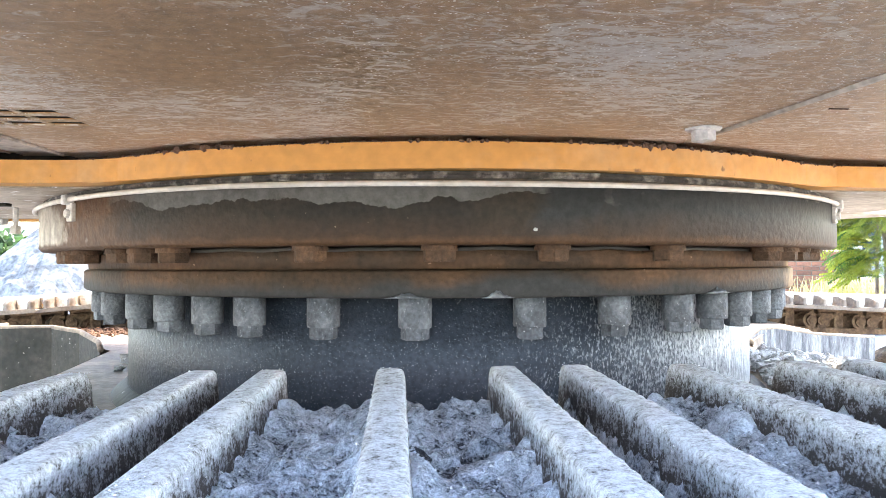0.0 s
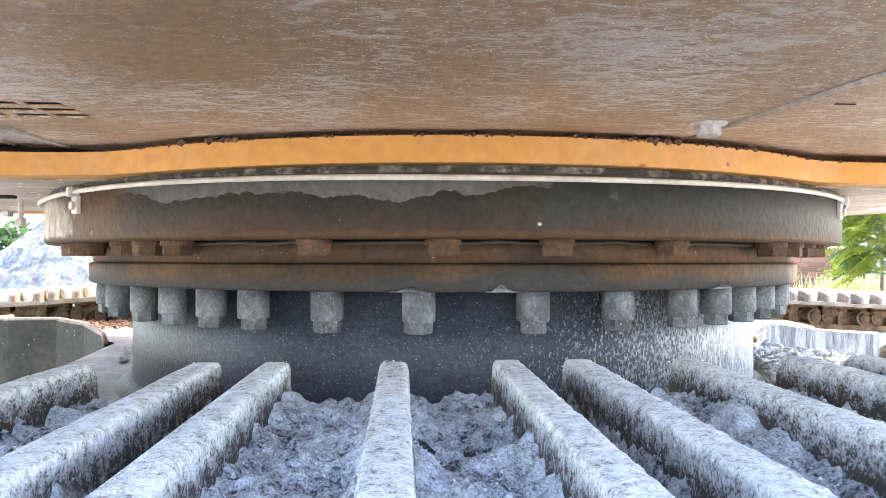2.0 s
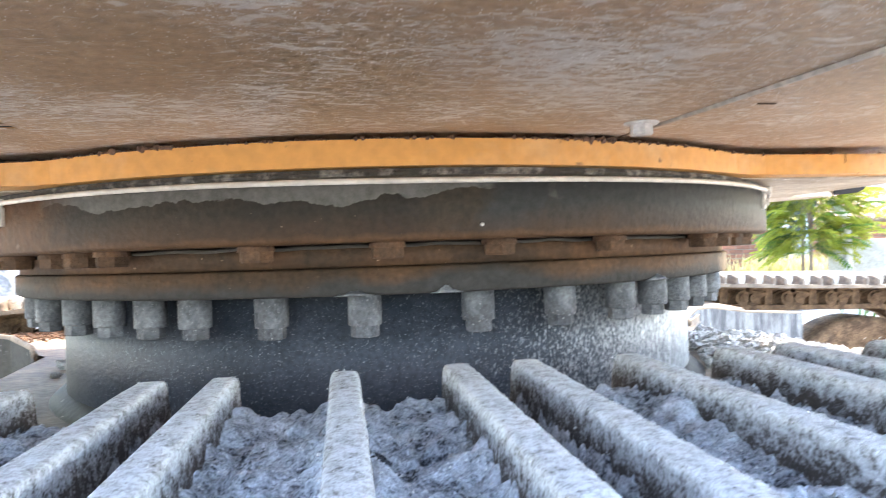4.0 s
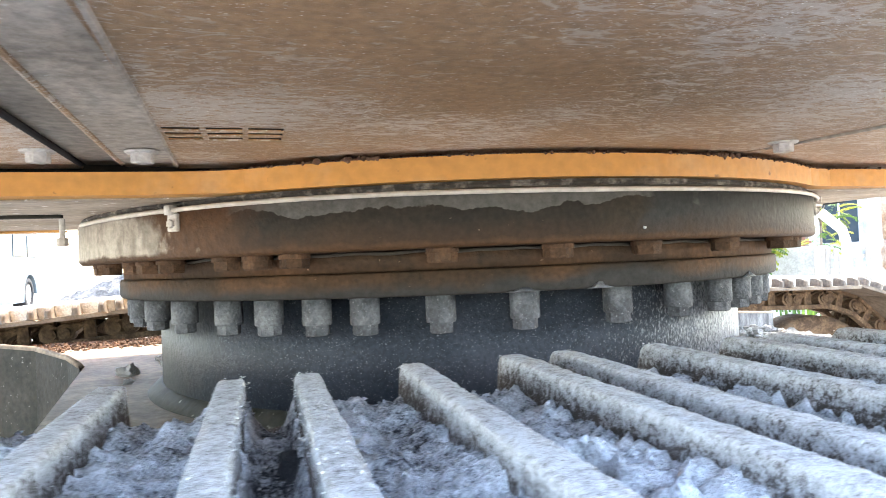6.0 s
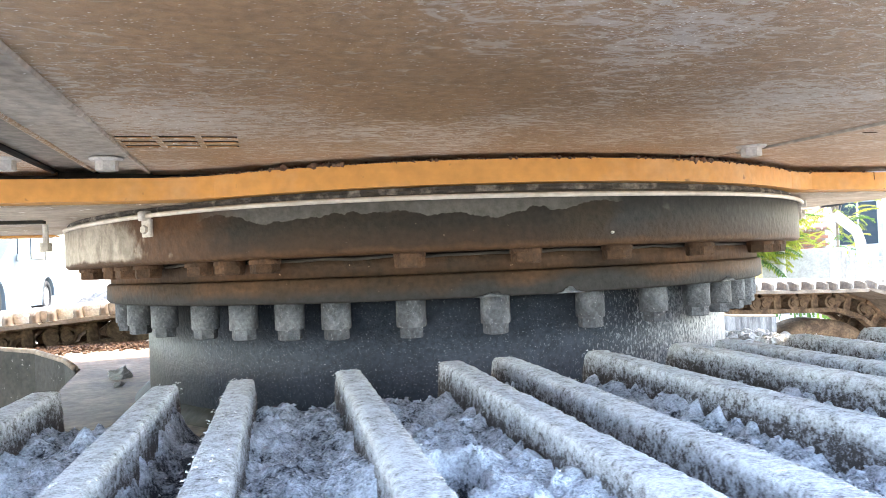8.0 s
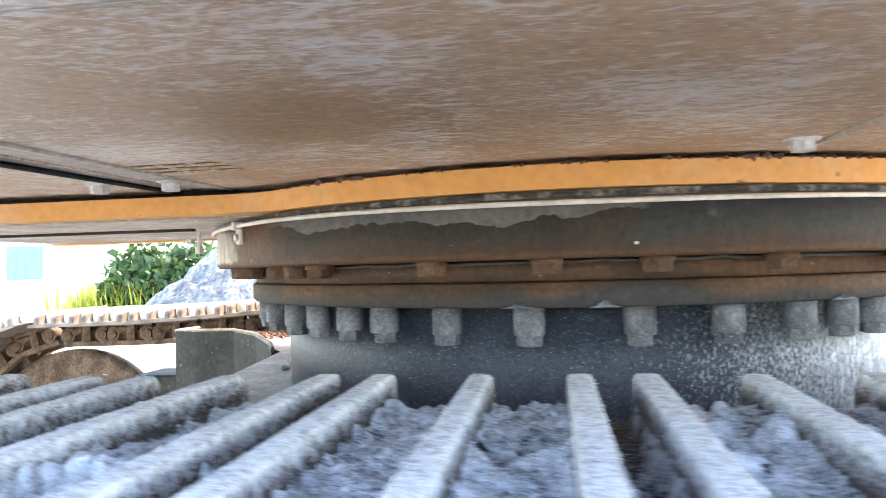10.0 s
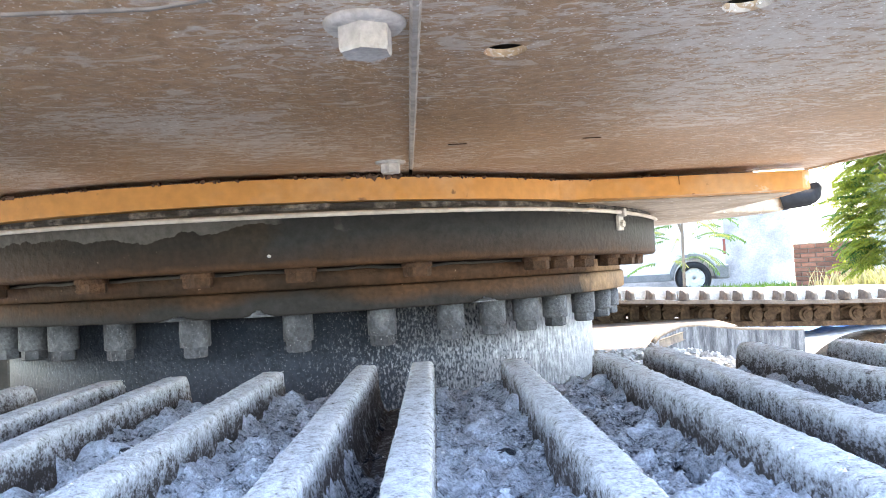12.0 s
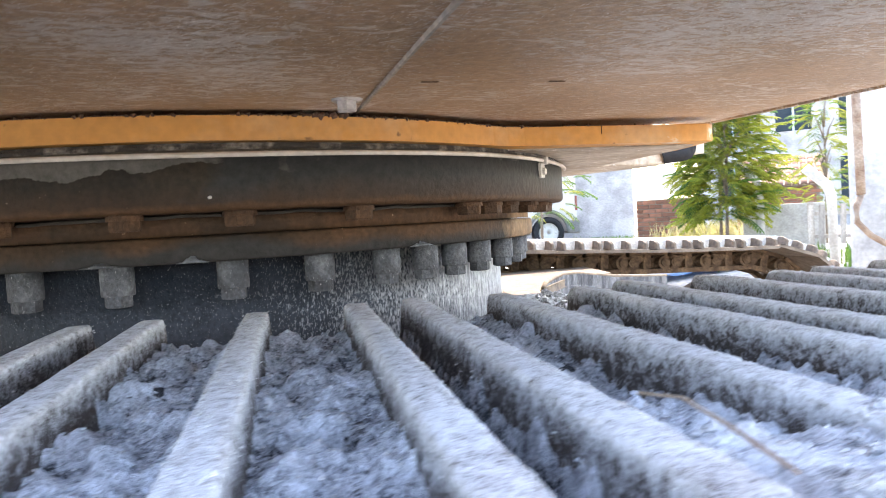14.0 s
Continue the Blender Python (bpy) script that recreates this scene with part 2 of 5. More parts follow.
M["bolt_grey"] = mat("cement_grey_bolt", (0.105, 0.112, 0.125), (0.050, 0.053, 0.062), scale=38, spec=0.25, rough=0.7, bump=0.45, bump_scale=260, grain=0.3, speck=(0.24, 0.245, 0.255), speck_scale=420, speck_at=0.66, vary=0.25)
M["turret"] = mat("splashed_dark_steel", (0.013, 0.017, 0.025), (0.025, 0.030, 0.041), scale=9, spec=0.2, rough=0.5, bump=0.4, bump_scale=180, grain=0.3, speck=(0.17, 0.18, 0.20), speck_scale=520, speck_at=0.640)
stain_or_light(M["turret"], (0.19, 0.195, 0.21), "X", 0.16, 0.34, 0.55, 330.0, (1.0, 1.0, 0.55))
stain_or_light(M["turret"], (0.36, 0.365, 0.375), "X", 0.33, 0.46, 0.42, 190.0, (1.0, 1.0, 0.30))
stain_or_light(M["turret"], (0.062, 0.060, 0.056), "X", -0.40, -0.52, 0.06, 60.0)
M["seal"] = mat("grimy_sealant", (0.05, 0.045, 0.04), (0.28, 0.26, 0.23), scale=40, rough=0.8, bump=0.8, bump_scale=160, spread=(0.5, 0.66))
M["tube"] = mat("dusty_pipe", (0.40, 0.36, 0.31), (0.52, 0.48, 0.43), scale=14, rough=0.5, bump=0.15, grain=0.12)
M["zinc"] = mat("dusty_zinc", (0.36, 0.335, 0.30), (0.48, 0.46, 0.43), scale=40, rough=0.55, bump=0.2, grain=0.15)
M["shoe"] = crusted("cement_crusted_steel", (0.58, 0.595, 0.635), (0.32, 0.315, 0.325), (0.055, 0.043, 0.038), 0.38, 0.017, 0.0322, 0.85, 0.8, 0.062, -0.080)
M["mud"] = crusted("dried_cement_mud", (0.71, 0.74, 0.80), (0.32, 0.335, 0.37), (0.020, 0.022, 0.030), 1.0, 0.961, 0.992, bump=1.0, dry=0.045, low_shade=-0.085)
M["shoe_grain"] = mat("cement_grain", (0.66, 0.66, 0.66), (0.30, 0.29, 0.28), scale=160, rough=0.9, bump=0.0, grain=0.4, spread=(0.35, 0.65))
M["lump"] = mat("concrete_lump", (0.46, 0.44, 0.41), (0.30, 0.285, 0.265), scale=30, rough=0.95, bump=0.9, bump_scale=200, grain=0.35)
M["packed"] = mat("bleached_dust", (0.62, 0.60, 0.56), (0.42, 0.39, 0.35), scale=22, rough=0.95, bump=0.6, bump_scale=180, grain=0.2, spread=(0.5, 0.7))
M["track_steel"] = mat("rusty_track_steel", (0.055, 0.034, 0.022), (0.125, 0.082, 0.052), scale=16, spec=0.2, rough=0.85, bump=0.5, bump_scale=120, grain=0.35, vary=0.15)
M["far_shoe"] = mat("worn_track_shoe", (0.16, 0.125, 0.095), (0.10, 0.075, 0.055), scale=12, rough=0.7, bump=0.3, grain=0.25, vary=0.12)
M["frame"] = mat("grimy_frame_steel", (0.016, 0.015, 0.011), (0.030, 0.026, 0.020), scale=8, spec=0.2, rough=0.75, bump=0.4, grain=0.3, speck=(0.2, 0.18, 0.16), speck_scale=80, speck_at=0.68)
M["frame_top"] = mat("dusty_frame_top", (0.20, 0.152, 0.108), (0.12, 0.092, 0.068), scale=8, rough=0.9, bump=0.5, grain=0.3)
M["frame_white"] = mat("cement_splashed_frame", (0.17, 0.175, 0.18), (0.05, 0.053, 0.06), scale=14, stretch=(3, 3, 0.5), rough=0.8, bump=0.5, grain=0.3)
M["rubber"] = mat("black_rubber", (0.012, 0.013, 0.016), (0.02, 0.021, 0.024), scale=10, rough=0.7, bump=0.1, spec=0.2)
M["soil"] = mat("dry_soil", (0.38, 0.355, 0.32), (0.28, 0.25, 0.22), scale=0.8, rough=1.0, bump=0.8, bump_scale=14, grain=0.35)
M["red_soil"] = mat("red_soil", (0.13, 0.070, 0.042), (0.08, 0.045, 0.028), scale=12, rough=1.0, bump=1.0, bump_scale=60, grain=0.4)
M["gravel"] = mat("grey_gravel", (0.115, 0.12, 0.128), (0.055, 0.058, 0.064), scale=3, rough=1.0, bump=1.0, bump_scale=22, grain=0.5)
M["leaf"] = mat("green_leaf", (0.08, 0.16, 0.025), (0.045, 0.10, 0.018), scale=3, rough=0.55, bump=0.0, grain=0.3)
M["leaf_yellow"] = mat("yellow_green_leaf", (0.27, 0.28, 0.03), (0.15, 0.19, 0.025), scale=3, rough=0.55, bump=0.0, grain=0.3)
M["bush"] = mat("dark_bush_leaf", (0.05, 0.10, 0.03), (0.03, 0.06, 0.02), scale=2, rough=0.7, bump=0.0, grain=0.3)
M["straw"] = mat("dry_grass", (0.42, 0.35, 0.20), (0.28, 0.27, 0.10), scale=2, rough=0.9, bump=0.0)
M["bark"] = mat("grey_bark", (0.20, 0.16, 0.12), (0.12, 0.09, 0.07), scale=10, rough=0.9, bump=0.6)
M["white_paint"] = mat("white_car_paint", (0.44, 0.44, 0.435), (0.40, 0.40, 0.395), scale=2, rough=0.3, bump=0.0, grain=0.03)
M["blue_paint"] = mat("pale_blue_car_paint", (0.085, 0.115, 0.145), (0.095, 0.125, 0.155), scale=2, rough=0.5, bump=0.0, grain=0.03, spec=0.1)
M["plastic"] = mat("grey_plastic", (0.10, 0.105, 0.11), (0.13, 0.13, 0.135), scale=6, rough=0.6, bump=0.1)
M["glass"] = mat("dusty_car_glass", (0.022, 0.034, 0.046), (0.03, 0.042, 0.055), scale=2, rough=0.07, bump=0.0, grain=0.02, spec=0.03)
M["tail"] = mat("red_lens", (0.16, 0.02, 0.02), (0.12, 0.02, 0.02), scale=2, rough=0.2, bump=0.0)
M["plaster"] = mat("white_plaster", (0.40, 0.405, 0.415), (0.20, 0.205, 0.215), scale=1.2, rough=0.95, bump=0.3, bump_scale=30, grain=0.15, spread=(0.42, 0.66))
M["brick"] = mat("red_brick", (0.23, 0.095, 0.06), (0.16, 0.075, 0.05), scale=9, rough=0.9, bump=0.4, grain=0.25, vary=0.3)
M["mortar"] = mat("grey_mortar", (0.17, 0.15, 0.13), (0.13, 0.115, 0.10), scale=9, rough=1.0, bump=0.4)
M["tile"] = mat("clay_roof_tile", (0.20, 0.095, 0.065), (0.13, 0.07, 0.05), scale=6, rough=0.85, bump=0.3, vary=0.2)
M["tarp"] = mat("white_tarpaulin", (0.70, 0.68, 0.64), (0.62, 0.60, 0.57), scale=3, rough=0.6, bump=0.2, grain=0.06)
M["blue_tarp"] = mat("blue_sheet", (0.04, 0.16, 0.36), (0.10, 0.30, 0.55), scale=5, rough=0.5, bump=0.2, grain=0.1)
M["teal"] = mat("turquoise_shutter", (0.08, 0.52, 0.50), (0.10, 0.46, 0.46), scale=3, rough=0.6, bump=0.1, grain=0.08)
M["door"] = mat("pale_blue_door", (0.42, 0.55, 0.60), (0.36, 0.48, 0.54), scale=3, rough=0.6, bump=0.1, grain=0.08)
M["wood"] = mat("weathered_fence_wood", (0.34, 0.31, 0.28), (0.24, 0.21, 0.18), scale=7, stretch=(4, 4, 0.5), rough=0.9, bump=0.3, vary=0.2)
M["concrete"] = mat("pale_concrete", (0.42, 0.41, 0.38), (0.32, 0.31, 0.29), scale=5, rough=0.95, bump=0.4, grain=0.15)
M["rust_pipe"] = mat("rusty_pipe", (0.26, 0.20, 0.155), (0.17, 0.105, 0.07), scale=9, rough=0.8, bump=0.4)
# near-black colour that stands for the shade inside gaps and slots
M["gap_shade"] = mat("gap_shade_black", (0.02, 0.018, 0.016), (0.03, 0.026, 0.022), scale=9, rough=0.9, bump=0.2)
M["primer"] = mat("orange_primer", (0.42, 0.20, 0.06), (0.33, 0.16, 0.06), scale=20, rough=0.7, bump=0.3)


def translucent(m, share):
    """Let part of the light through thin leaves."""
    nt = m.node_tree
    bsdf = nt.nodes["Principled BSDF"]
    tr = nt.nodes.new("ShaderNodeBsdfTranslucent")
    nt.links.new(bsdf.inputs["Base Color"].links[0].from_socket, tr.inputs["Color"])
    mix = nt.nodes.new("ShaderNodeMixShader")
    mix.inputs[0].default_value = share
    nt.links.new(bsdf.outputs[0], mix.inputs[1])
    nt.links.new(tr.outputs[0], mix.inputs[2])
    nt.links.new(mix.outputs[0], nt.nodes["Material Output"].inputs["Surface"])


for k in ("leaf", "leaf_yellow", "straw", "bush"):
    translucent(M[k], 0.5)


# ---- mesh helpers ----
def finish(name, bm, material, smooth=False):
    bmesh.ops.recalc_face_normals(bm, faces=bm.faces[:])
    me = bpy.data.meshes.new(name)
    bm.to_mesh(me)
    bm.free()
    me.materials.append(M[material])
    if smooth:
        me.polygons.foreach_set("use_smooth", [True] * len(me.polygons))
    return me


def part(name, bm, material, parent=None, label="", smooth=False, at=None):
    me = bm if isinstance(bm, bpy.types.Mesh) else finish(name, bm, material, smooth)
    ob = new(name, me)
    if parent is not None:
        ob.parent = parent
    if at is not None:
        ob.matrix_basis = at
    if label:
        tagged(ob, label)
    return ob


def thing(name, label, category, at=None, group="", kind=""):
    ob = new(name)
    ob.empty_display_size = 0.05
    if at is not None:
        ob.matrix_basis = at
    return tagged(ob, label, category, group, kind)


def box(x0, x1, y0, y1, z0, z1, bevel=0.0, bm=None, m=None):
    bm = bm or bmesh.new()
    got = bmesh.ops.create_cube(bm, size=1.0)["verts"]
    for v in got:
        v.co = Vector(((x0 + x1) / 2 + v.co.x * (x1 - x0), (y0 + y1) / 2 + v.co.y * (y1 - y0), (z0 + z1) / 2 + v.co.z * (z1 - z0)))
    if bevel:
        edges = list({e for v in got for e in v.link_edges})
        got = list({v for f in bmesh.ops.bevel(bm, geom=edges, offset=bevel, segments=2, affect="EDGES", profile=0.5)["faces"] for v in f.verts} | {v for v in got if v.is_valid})
    if m is not None:
        bmesh.ops.transform(bm, matrix=m, verts=[v for v in got if v.is_valid])
    return bm


def lathe(profile, steps=96, a0=0.0, a1=360.0, bm=None, close=True):
    """Turn a closed profile of (radius, z) about the z axis."""
    bm = bm or bmesh.new()
    whole = abs(a1 - a0) >= 359.9
    n = steps if whole else steps + 1
    rings = []
    for i in range(n):
        a = radians(a0 + (a1 - a0) * i / steps)
        rings.append([bm.verts.new((r * math.cos(a), r * math.sin(a), z)) for r, z in profile])
    k = len(profile)
    for i in range(steps):
        p, q = rings[i], rings[(i + 1) % n]
        for j in range(k if close else k - 1):
            bm.faces.new((p[j], q[j], q[(j + 1) % k], p[(j + 1) % k]))
    if not whole and close:
        bm.faces.new(rings[0])
        bm.faces.new(rings[-1][::-1])
    return bm


def prism(points, z0, z1, bevel=0.0, bm=None):
    """Extrude a plan outline from z0 to z1."""
    bm = bm or bmesh.new()
    low = [bm.verts.new((x, y, z0)) for x, y in points]
    high = [bm.verts.new((x, y, z1)) for x, y in points]
    n = len(points)
    faces = [bm.faces.new(low[::-1]), bm.faces.new(high)]
    for i in range(n):
        faces.append(bm.faces.new((low[i], low[(i + 1) % n], high[(i + 1) % n], high[i])))
    if bevel:
        edges = [e for e in bm.edges if abs(e.verts[0].co.z - e.verts[1].co.z) < 1e-6]
        bmesh.ops.bevel(bm, geom=edges, offset=bevel, segments=2, affect="EDGES", profile=0.5)
    return bm


def disc(sides, r0, r1, z0, z1, turn=0.0, bm=None):
    """A short upright prism of that many sides."""
    bm = bm or bmesh.new()
    low = [bm.verts.new((r0 * math.cos(turn + 2 * math.pi * i / sides), r0 * math.sin(turn + 2 * math.pi * i / sides), z0)) for i in range(sides)]
    high = [bm.verts.new((r1 * math.cos(turn + 2 * math.pi * i / sides), r1 * math.sin(turn + 2 * math.pi * i / sides), z1)) for i in range(sides)]
    bm.faces.new(low[::-1])
    bm.faces.new(high)
    for i in range(sides):
        bm.faces.new((low[i], low[(i + 1) % sides], high[(i + 1) % sides], high[i]))
    return bm


def rod(points, radius, sides=10, bm=None, taper=None):
    """A round bar along a line of points."""
    bm = bm or bmesh.new()
    pts = [Vector(p) for p in points]
    rings = []
    for i, p in enumerate(pts):
        way = (pts[min(i + 1, len(pts) - 1)] - pts[max(i - 1, 0)]).normalized()
        side = way.cross(Vector((0, 0, 1)))
        if side.length < 0.05:
            side = way.cross(Vector((0, 1, 0)))
        side.normalize()
        up = side.cross(way)
        r = radius if taper is None else radius + (taper - radius) * i / (len(pts) - 1)
        rings.append([bm.verts.new(p + r * (math.cos(2 * math.pi * k / sides) * side + math.sin(2 * math.pi * k / sides) * up)) for k in range(sides)])
    for p, q in zip(rings, rings[1:]):
        for k in range(sides):
            bm.faces.new((p[k], p[(k + 1) % sides], q[(k + 1) % sides], q[k]))
    bm.faces.new(rings[0][::-1])
    bm.faces.new(rings[-1])
    return bm


def fbm(x, y, z=0.0, octaves=4):
    return noise.fractal(Vector((x, y, z)), 0.9, 2.1, octaves)


def rock(radius, seed, flat=0.7, detail=2, rough=0.45):
    bm = bmesh.new()
    bmesh.ops.create_icosphere(bm, subdivisions=detail, radius=1.0)
    for v in bm.verts:
        n = v.co.normalized()
        k = 1 + rough * noise.noise(n * 1.3 + Vector((seed * 3.7, seed, 0))) + 0.5 * rough * noise.noise(n * 3.5 + Vector((0, seed * 2.3, seed)))
        v.co = Vector((n.x * k, n.y * k, n.z * k * flat)) * radius
    return bm

# ---- ground ----
def ground_z(x, y):
    r = math.hypot(x, y - 0.3)
    s = min(max((r - 2.6) / 6.0, 0), 1)
    return 0.38 * s * s * (3 - 2 * s) - 0.22 * min(max((r - 15) / 20, 0), 1)


bm = bmesh.new()
grid = []
radii = [0.0] + [0.5 * 1.16 ** i for i in range(62)]
for r in radii[1:]:
    row = []
    for k in range(96):
        a = 2 * math.pi * k / 96
        x, y = r * math.cos(a), r * math.sin(a)
        row.append(bm.verts.new((x, y, ground_z(x, y) + (0.05 * fbm(x * 0.8, y * 0.8) if r < 60 else 0))))
    grid.append(row)
bm.faces.new(grid[0])
for p, q in zip(grid, grid[1:]):
    for k in range(96):
        bm.faces.new((p[k], q[k], q[(k + 1) % 96], p[(k + 1) % 96]))
tagged(part("ground", bm, "soil", smooth=True), "dry pale soil yard rising away from the machine", "ground", kind="structure")

# ---- slewing bearing ----
RING_TOP, RING_LOW = 1.1475, 1.0855
UPPER = [-172, -166, -160.3, -149.1, -145.4, -140.8, -131.4, -127.2, -122.6, -106.6, -94.4, -83.7, -71.1, -54.7, -50.2, -45.6, -38.1, -31, -24]
LOWER = [-174, -164, -154.6, -145.7, -136.2, -129.4, -122.5, -116.3, -107.1, -97.0, -84.6, -74.4, -65.1, -58.6, -52.5, -45.9, -37.2, -29, -21, -12]
bearing = thing("slewing_bearing", "large greasy rust-stained slewing ring with bolts below it", "slewing bearing")
b = 0.004
part("outer_ring", lathe([(0.56, RING_LOW), (0.65 - b, RING_LOW), (0.65, RING_LOW + b), (0.65, RING_TOP - b), (0.65 - b, RING_TOP), (0.56, RING_TOP)], 180), "ring", bearing, "black greasy ring with rust-brown lower edge", True)
part("inner_ring", lathe([(0.50, 1.0615), (0.587, 1.0615), (0.587, 1.0805), (0.584, 1.083), (0.50, 1.083)], 180), "ring_low", bearing, "rust-brown inner ring", True)
part("core", lathe([(0.49, 1.045), (0.557, 1.045), (0.557, 1.13), (0.49, 1.13)], 120), "gap_shade", bearing)
part("lower_flange", lathe([(0.50, 1.0318), (0.590, 1.0318), (0.593, 1.0345), (0.593, 1.0580), (0.590, 1.0606), (0.50, 1.0606)], 180), "ring_low", bearing, "rusty flange with dark grease patches", True)
part("seal_strip", lathe([(0.60, RING_TOP), (0.6445, RING_TOP), (0.6465, RING_TOP + 0.003), (0.6445, 1.1545), (0.60, 1.1545)], 220), "seal", bearing, "crusted sealant strip")
# torn seal lip hanging in the gap
pts = []
for i in range(241):
    a = radians(-190 + 200 * i / 240)
    w = noise.noise(Vector((i * 0.13, 2.0, 0)))
    pts.append(((0.594 + 0.006 * w) * math.cos(a), (0.594 + 0.006 * w) * math.sin(a), 1.0825 + 0.0028 * noise.noise(Vector((i * 0.21, 0, 5.0)))))
part("seal_lip", rod(pts, 0.0022, 6), "gap_shade", bearing, "torn black seal lip", True)
washer = finish("washer", disc(24, 0.0185, 0.0180, -0.0055, 0.0), "bolt_rust")
bm = disc(6, 0.0158, 0.0172, -0.0165, -0.0145)
disc(6, 0.0172, 0.0172, -0.0145, -0.0050, 0.0, bm)
head = finish("head", bm, "bolt_rust")
for i, a in enumerate(UPPER):
    r = 0.6135
    m = Matrix.Translation((r * math.cos(radians(a)), r * math.sin(radians(a)), RING_LOW)) @ Matrix.Rotation(radians(a + 37 * i), 4, "Z")
    bolt = part("ring_bolt", washer, "", bearing, at=m)
    part("bolt_head", head, "", bolt)
sleeve = finish("sleeve", lathe([(0.004, 0.0), (0.0178, 0.0), (0.0178, -0.0300), (0.0172, -0.0320), (0.004, -0.0320)], 24), "bolt_grey", True)
bm = disc(6, 0.0135, 0.0152, -0.0448, -0.0432)
disc(6, 0.0152, 0.0152, -0.0432, -0.0315, 0.0, bm)
low_head = finish("low_head", bm, "bolt_grey")
for i, a in enumerate(LOWER):
    r = 0.5655
    m = Matrix.Translation((r * math.cos(radians(a)), r * math.sin(radians(a)), 1.0318)) @ Matrix.Rotation(radians(a + 23 * i), 4, "Z")
    bolt = part("spacer_sleeve", sleeve, "", bearing, "cement-grey spacer sleeve" if i == 0 else "", at=m)
    part("bolt_head", low_head, "", bolt)
# dust cakes clinging to the lower flange edge
for a, w in ((-97.6, 0.026), (-88.6, 0.020), (-61.5, 0.024)):
    c, s = math.cos(radians(a)), math.sin(radians(a))
    bm = bmesh.new()
    ridge = []
    for i in range(17):
        u = -1 + i / 8
        h = 0.0082 * (1 - abs(u)) ** 1.1 * (0.75 + 0.7 * noise.noise(Vector((i * 0.7, a, 0)))) if abs(u) < 1 else 0.0
        ridge.append((u * w * 0.85, max(h, 0.0002)))
    loops = [[bm.verts.new((x, y, -0.0004)) for x, h in ridge] + [bm.verts.new((x, y * 0.6, h)) for x, h in ridge[::-1]] for y in (-0.0030, 0.0010)]
    bm.faces.new(loops[0])
    bm.faces.new(loops[1][::-1])
    for i in range(34):
        k = (i + 1) % 34
        bm.faces.new((loops[0][i], loops[0][k], loops[1][k], loops[1][i]))
    part("dust_cake", bm, "bolt_grey", bearing, "grey cement cake", True, Matrix.Translation((0.593 * c, 0.593 * s, 1.0322)) @ Matrix.Rotation(radians(a + 90), 4, "Z"))

part("paint_spot", rock(0.0022, 4.0, 0.8, 2, 0.3), "white_paint", bearing, "small white spot", True, Matrix.Translation((0.0412, -0.6490, 1.0990)))

# grease pipe round the ring, with its clips
pipe = thing("grease_pipe", "thin pale dusty pipe clipped round the ring", "pipe")
pts = [(0.6555 * math.cos(radians(a)), 0.6555 * math.sin(radians(a)), 1.1425 + 0.0012 * math.sin(a * 0.09)) for a in np.linspace(-158, -24, 120)]
part("tube", rod(pts, 0.0028, 10), "tube", pipe, "", True)
for a in (-135.4, -41.5):
    m = Matrix.Rotation(radians(a), 4, "Z")
    bm = box(0.649, 0.6545, -0.008, 0.008, 1.118, 1.139, 0.0012)
    box(0.6485, 0.662, -0.0045, 0.0045, 1.1372, 1.1485, 0.0015, bm)
    clip = part("clip", bm, "zinc", pipe, "pale dusty pipe clip", at=m)
    part("clip_bolt", disc(6, 0.0052, 0.0052, 0, 0.004), "zinc", clip, at=Matrix.Translation((0.6545, 0, 1.127)) @ Matrix.Rotation(radians(90), 4, "Y"))
bm = rod([(-0.628, -0.26, 1.150), (-0.628, -0.26, 1.122)], 0.004, 8)
disc(6, 0.008, 0.008, -0.006, 0.006, 0, bm)
for v in bm.verts:
    if v.co.z < 0.1:
        v.co += Vector((-0.628, -0.26, 1.118))
part("grease_nipple", bm, "zinc", pipe)

# ---- undercarriage frame ----
under = thing("undercarriage_frame", "grimy steel undercarriage with splashed turret and box legs", "machine frame")
part("turret", lathe([(0.46, 0.86), (0.532, 0.86), (0.532, 1.0318), (0.46, 1.0318)], 180), "turret", under, "dark blue-grey turret splashed with pale cement", True)
part("weld_collar", lathe([(0.50, 0.86), (0.560, 0.865), (0.535, 0.886), (0.50, 0.89)], 120), "frame", under, "", True)
plan = [(-0.58, -0.72), (0.58, -0.72), (0.68, -0.3), (0.76, 0.30), (0.99, 0.60), (1.15, 0.64), (1.2, 0.94), (-1.13, 0.94), (-1.13, 0.70), (-0.985, 0.665), (-0.735, 0.365), (-0.66, -0.3)]
part("centre_plate", prism(plan, 0.845, 0.868, 0.004), "frame_top", under, "dusty tan top plate")
inner = [(x * 0.985, y - 0.0 if y < 0.9 else y - 0.01) for x, y in plan]
part("centre_box", prism(inner, 0.42, 0.8455), "frame", under)


def web(points, z0, material, label):
    """An upstanding plate along a bent line (x, y, top), with a rounded rim."""
    bm = bmesh.new()
    sides = []
    for off in (-0.006, 0.006):
        sides.append(([bm.verts.new((x, y + off, z0)) for x, y, z in points], [bm.verts.new((x, y + off, z)) for x, y, z in points]))
    n = len(points)
    (a, b2), (c, d) = sides
    for i in range(n - 1):
        bm.faces.new((a[i], a[i + 1], b2[i + 1], b2[i]))
        bm.faces.new((c[i], d[i], d[i + 1], c[i + 1]))
        bm.faces.new((b2[i], b2[i + 1], d[i + 1], d[i]))
    w = part("leg_web", bm, material, under, label)
    part("rim", rod(points, 0.0065, 8), "frame_top", w, "pale worn rim", True)


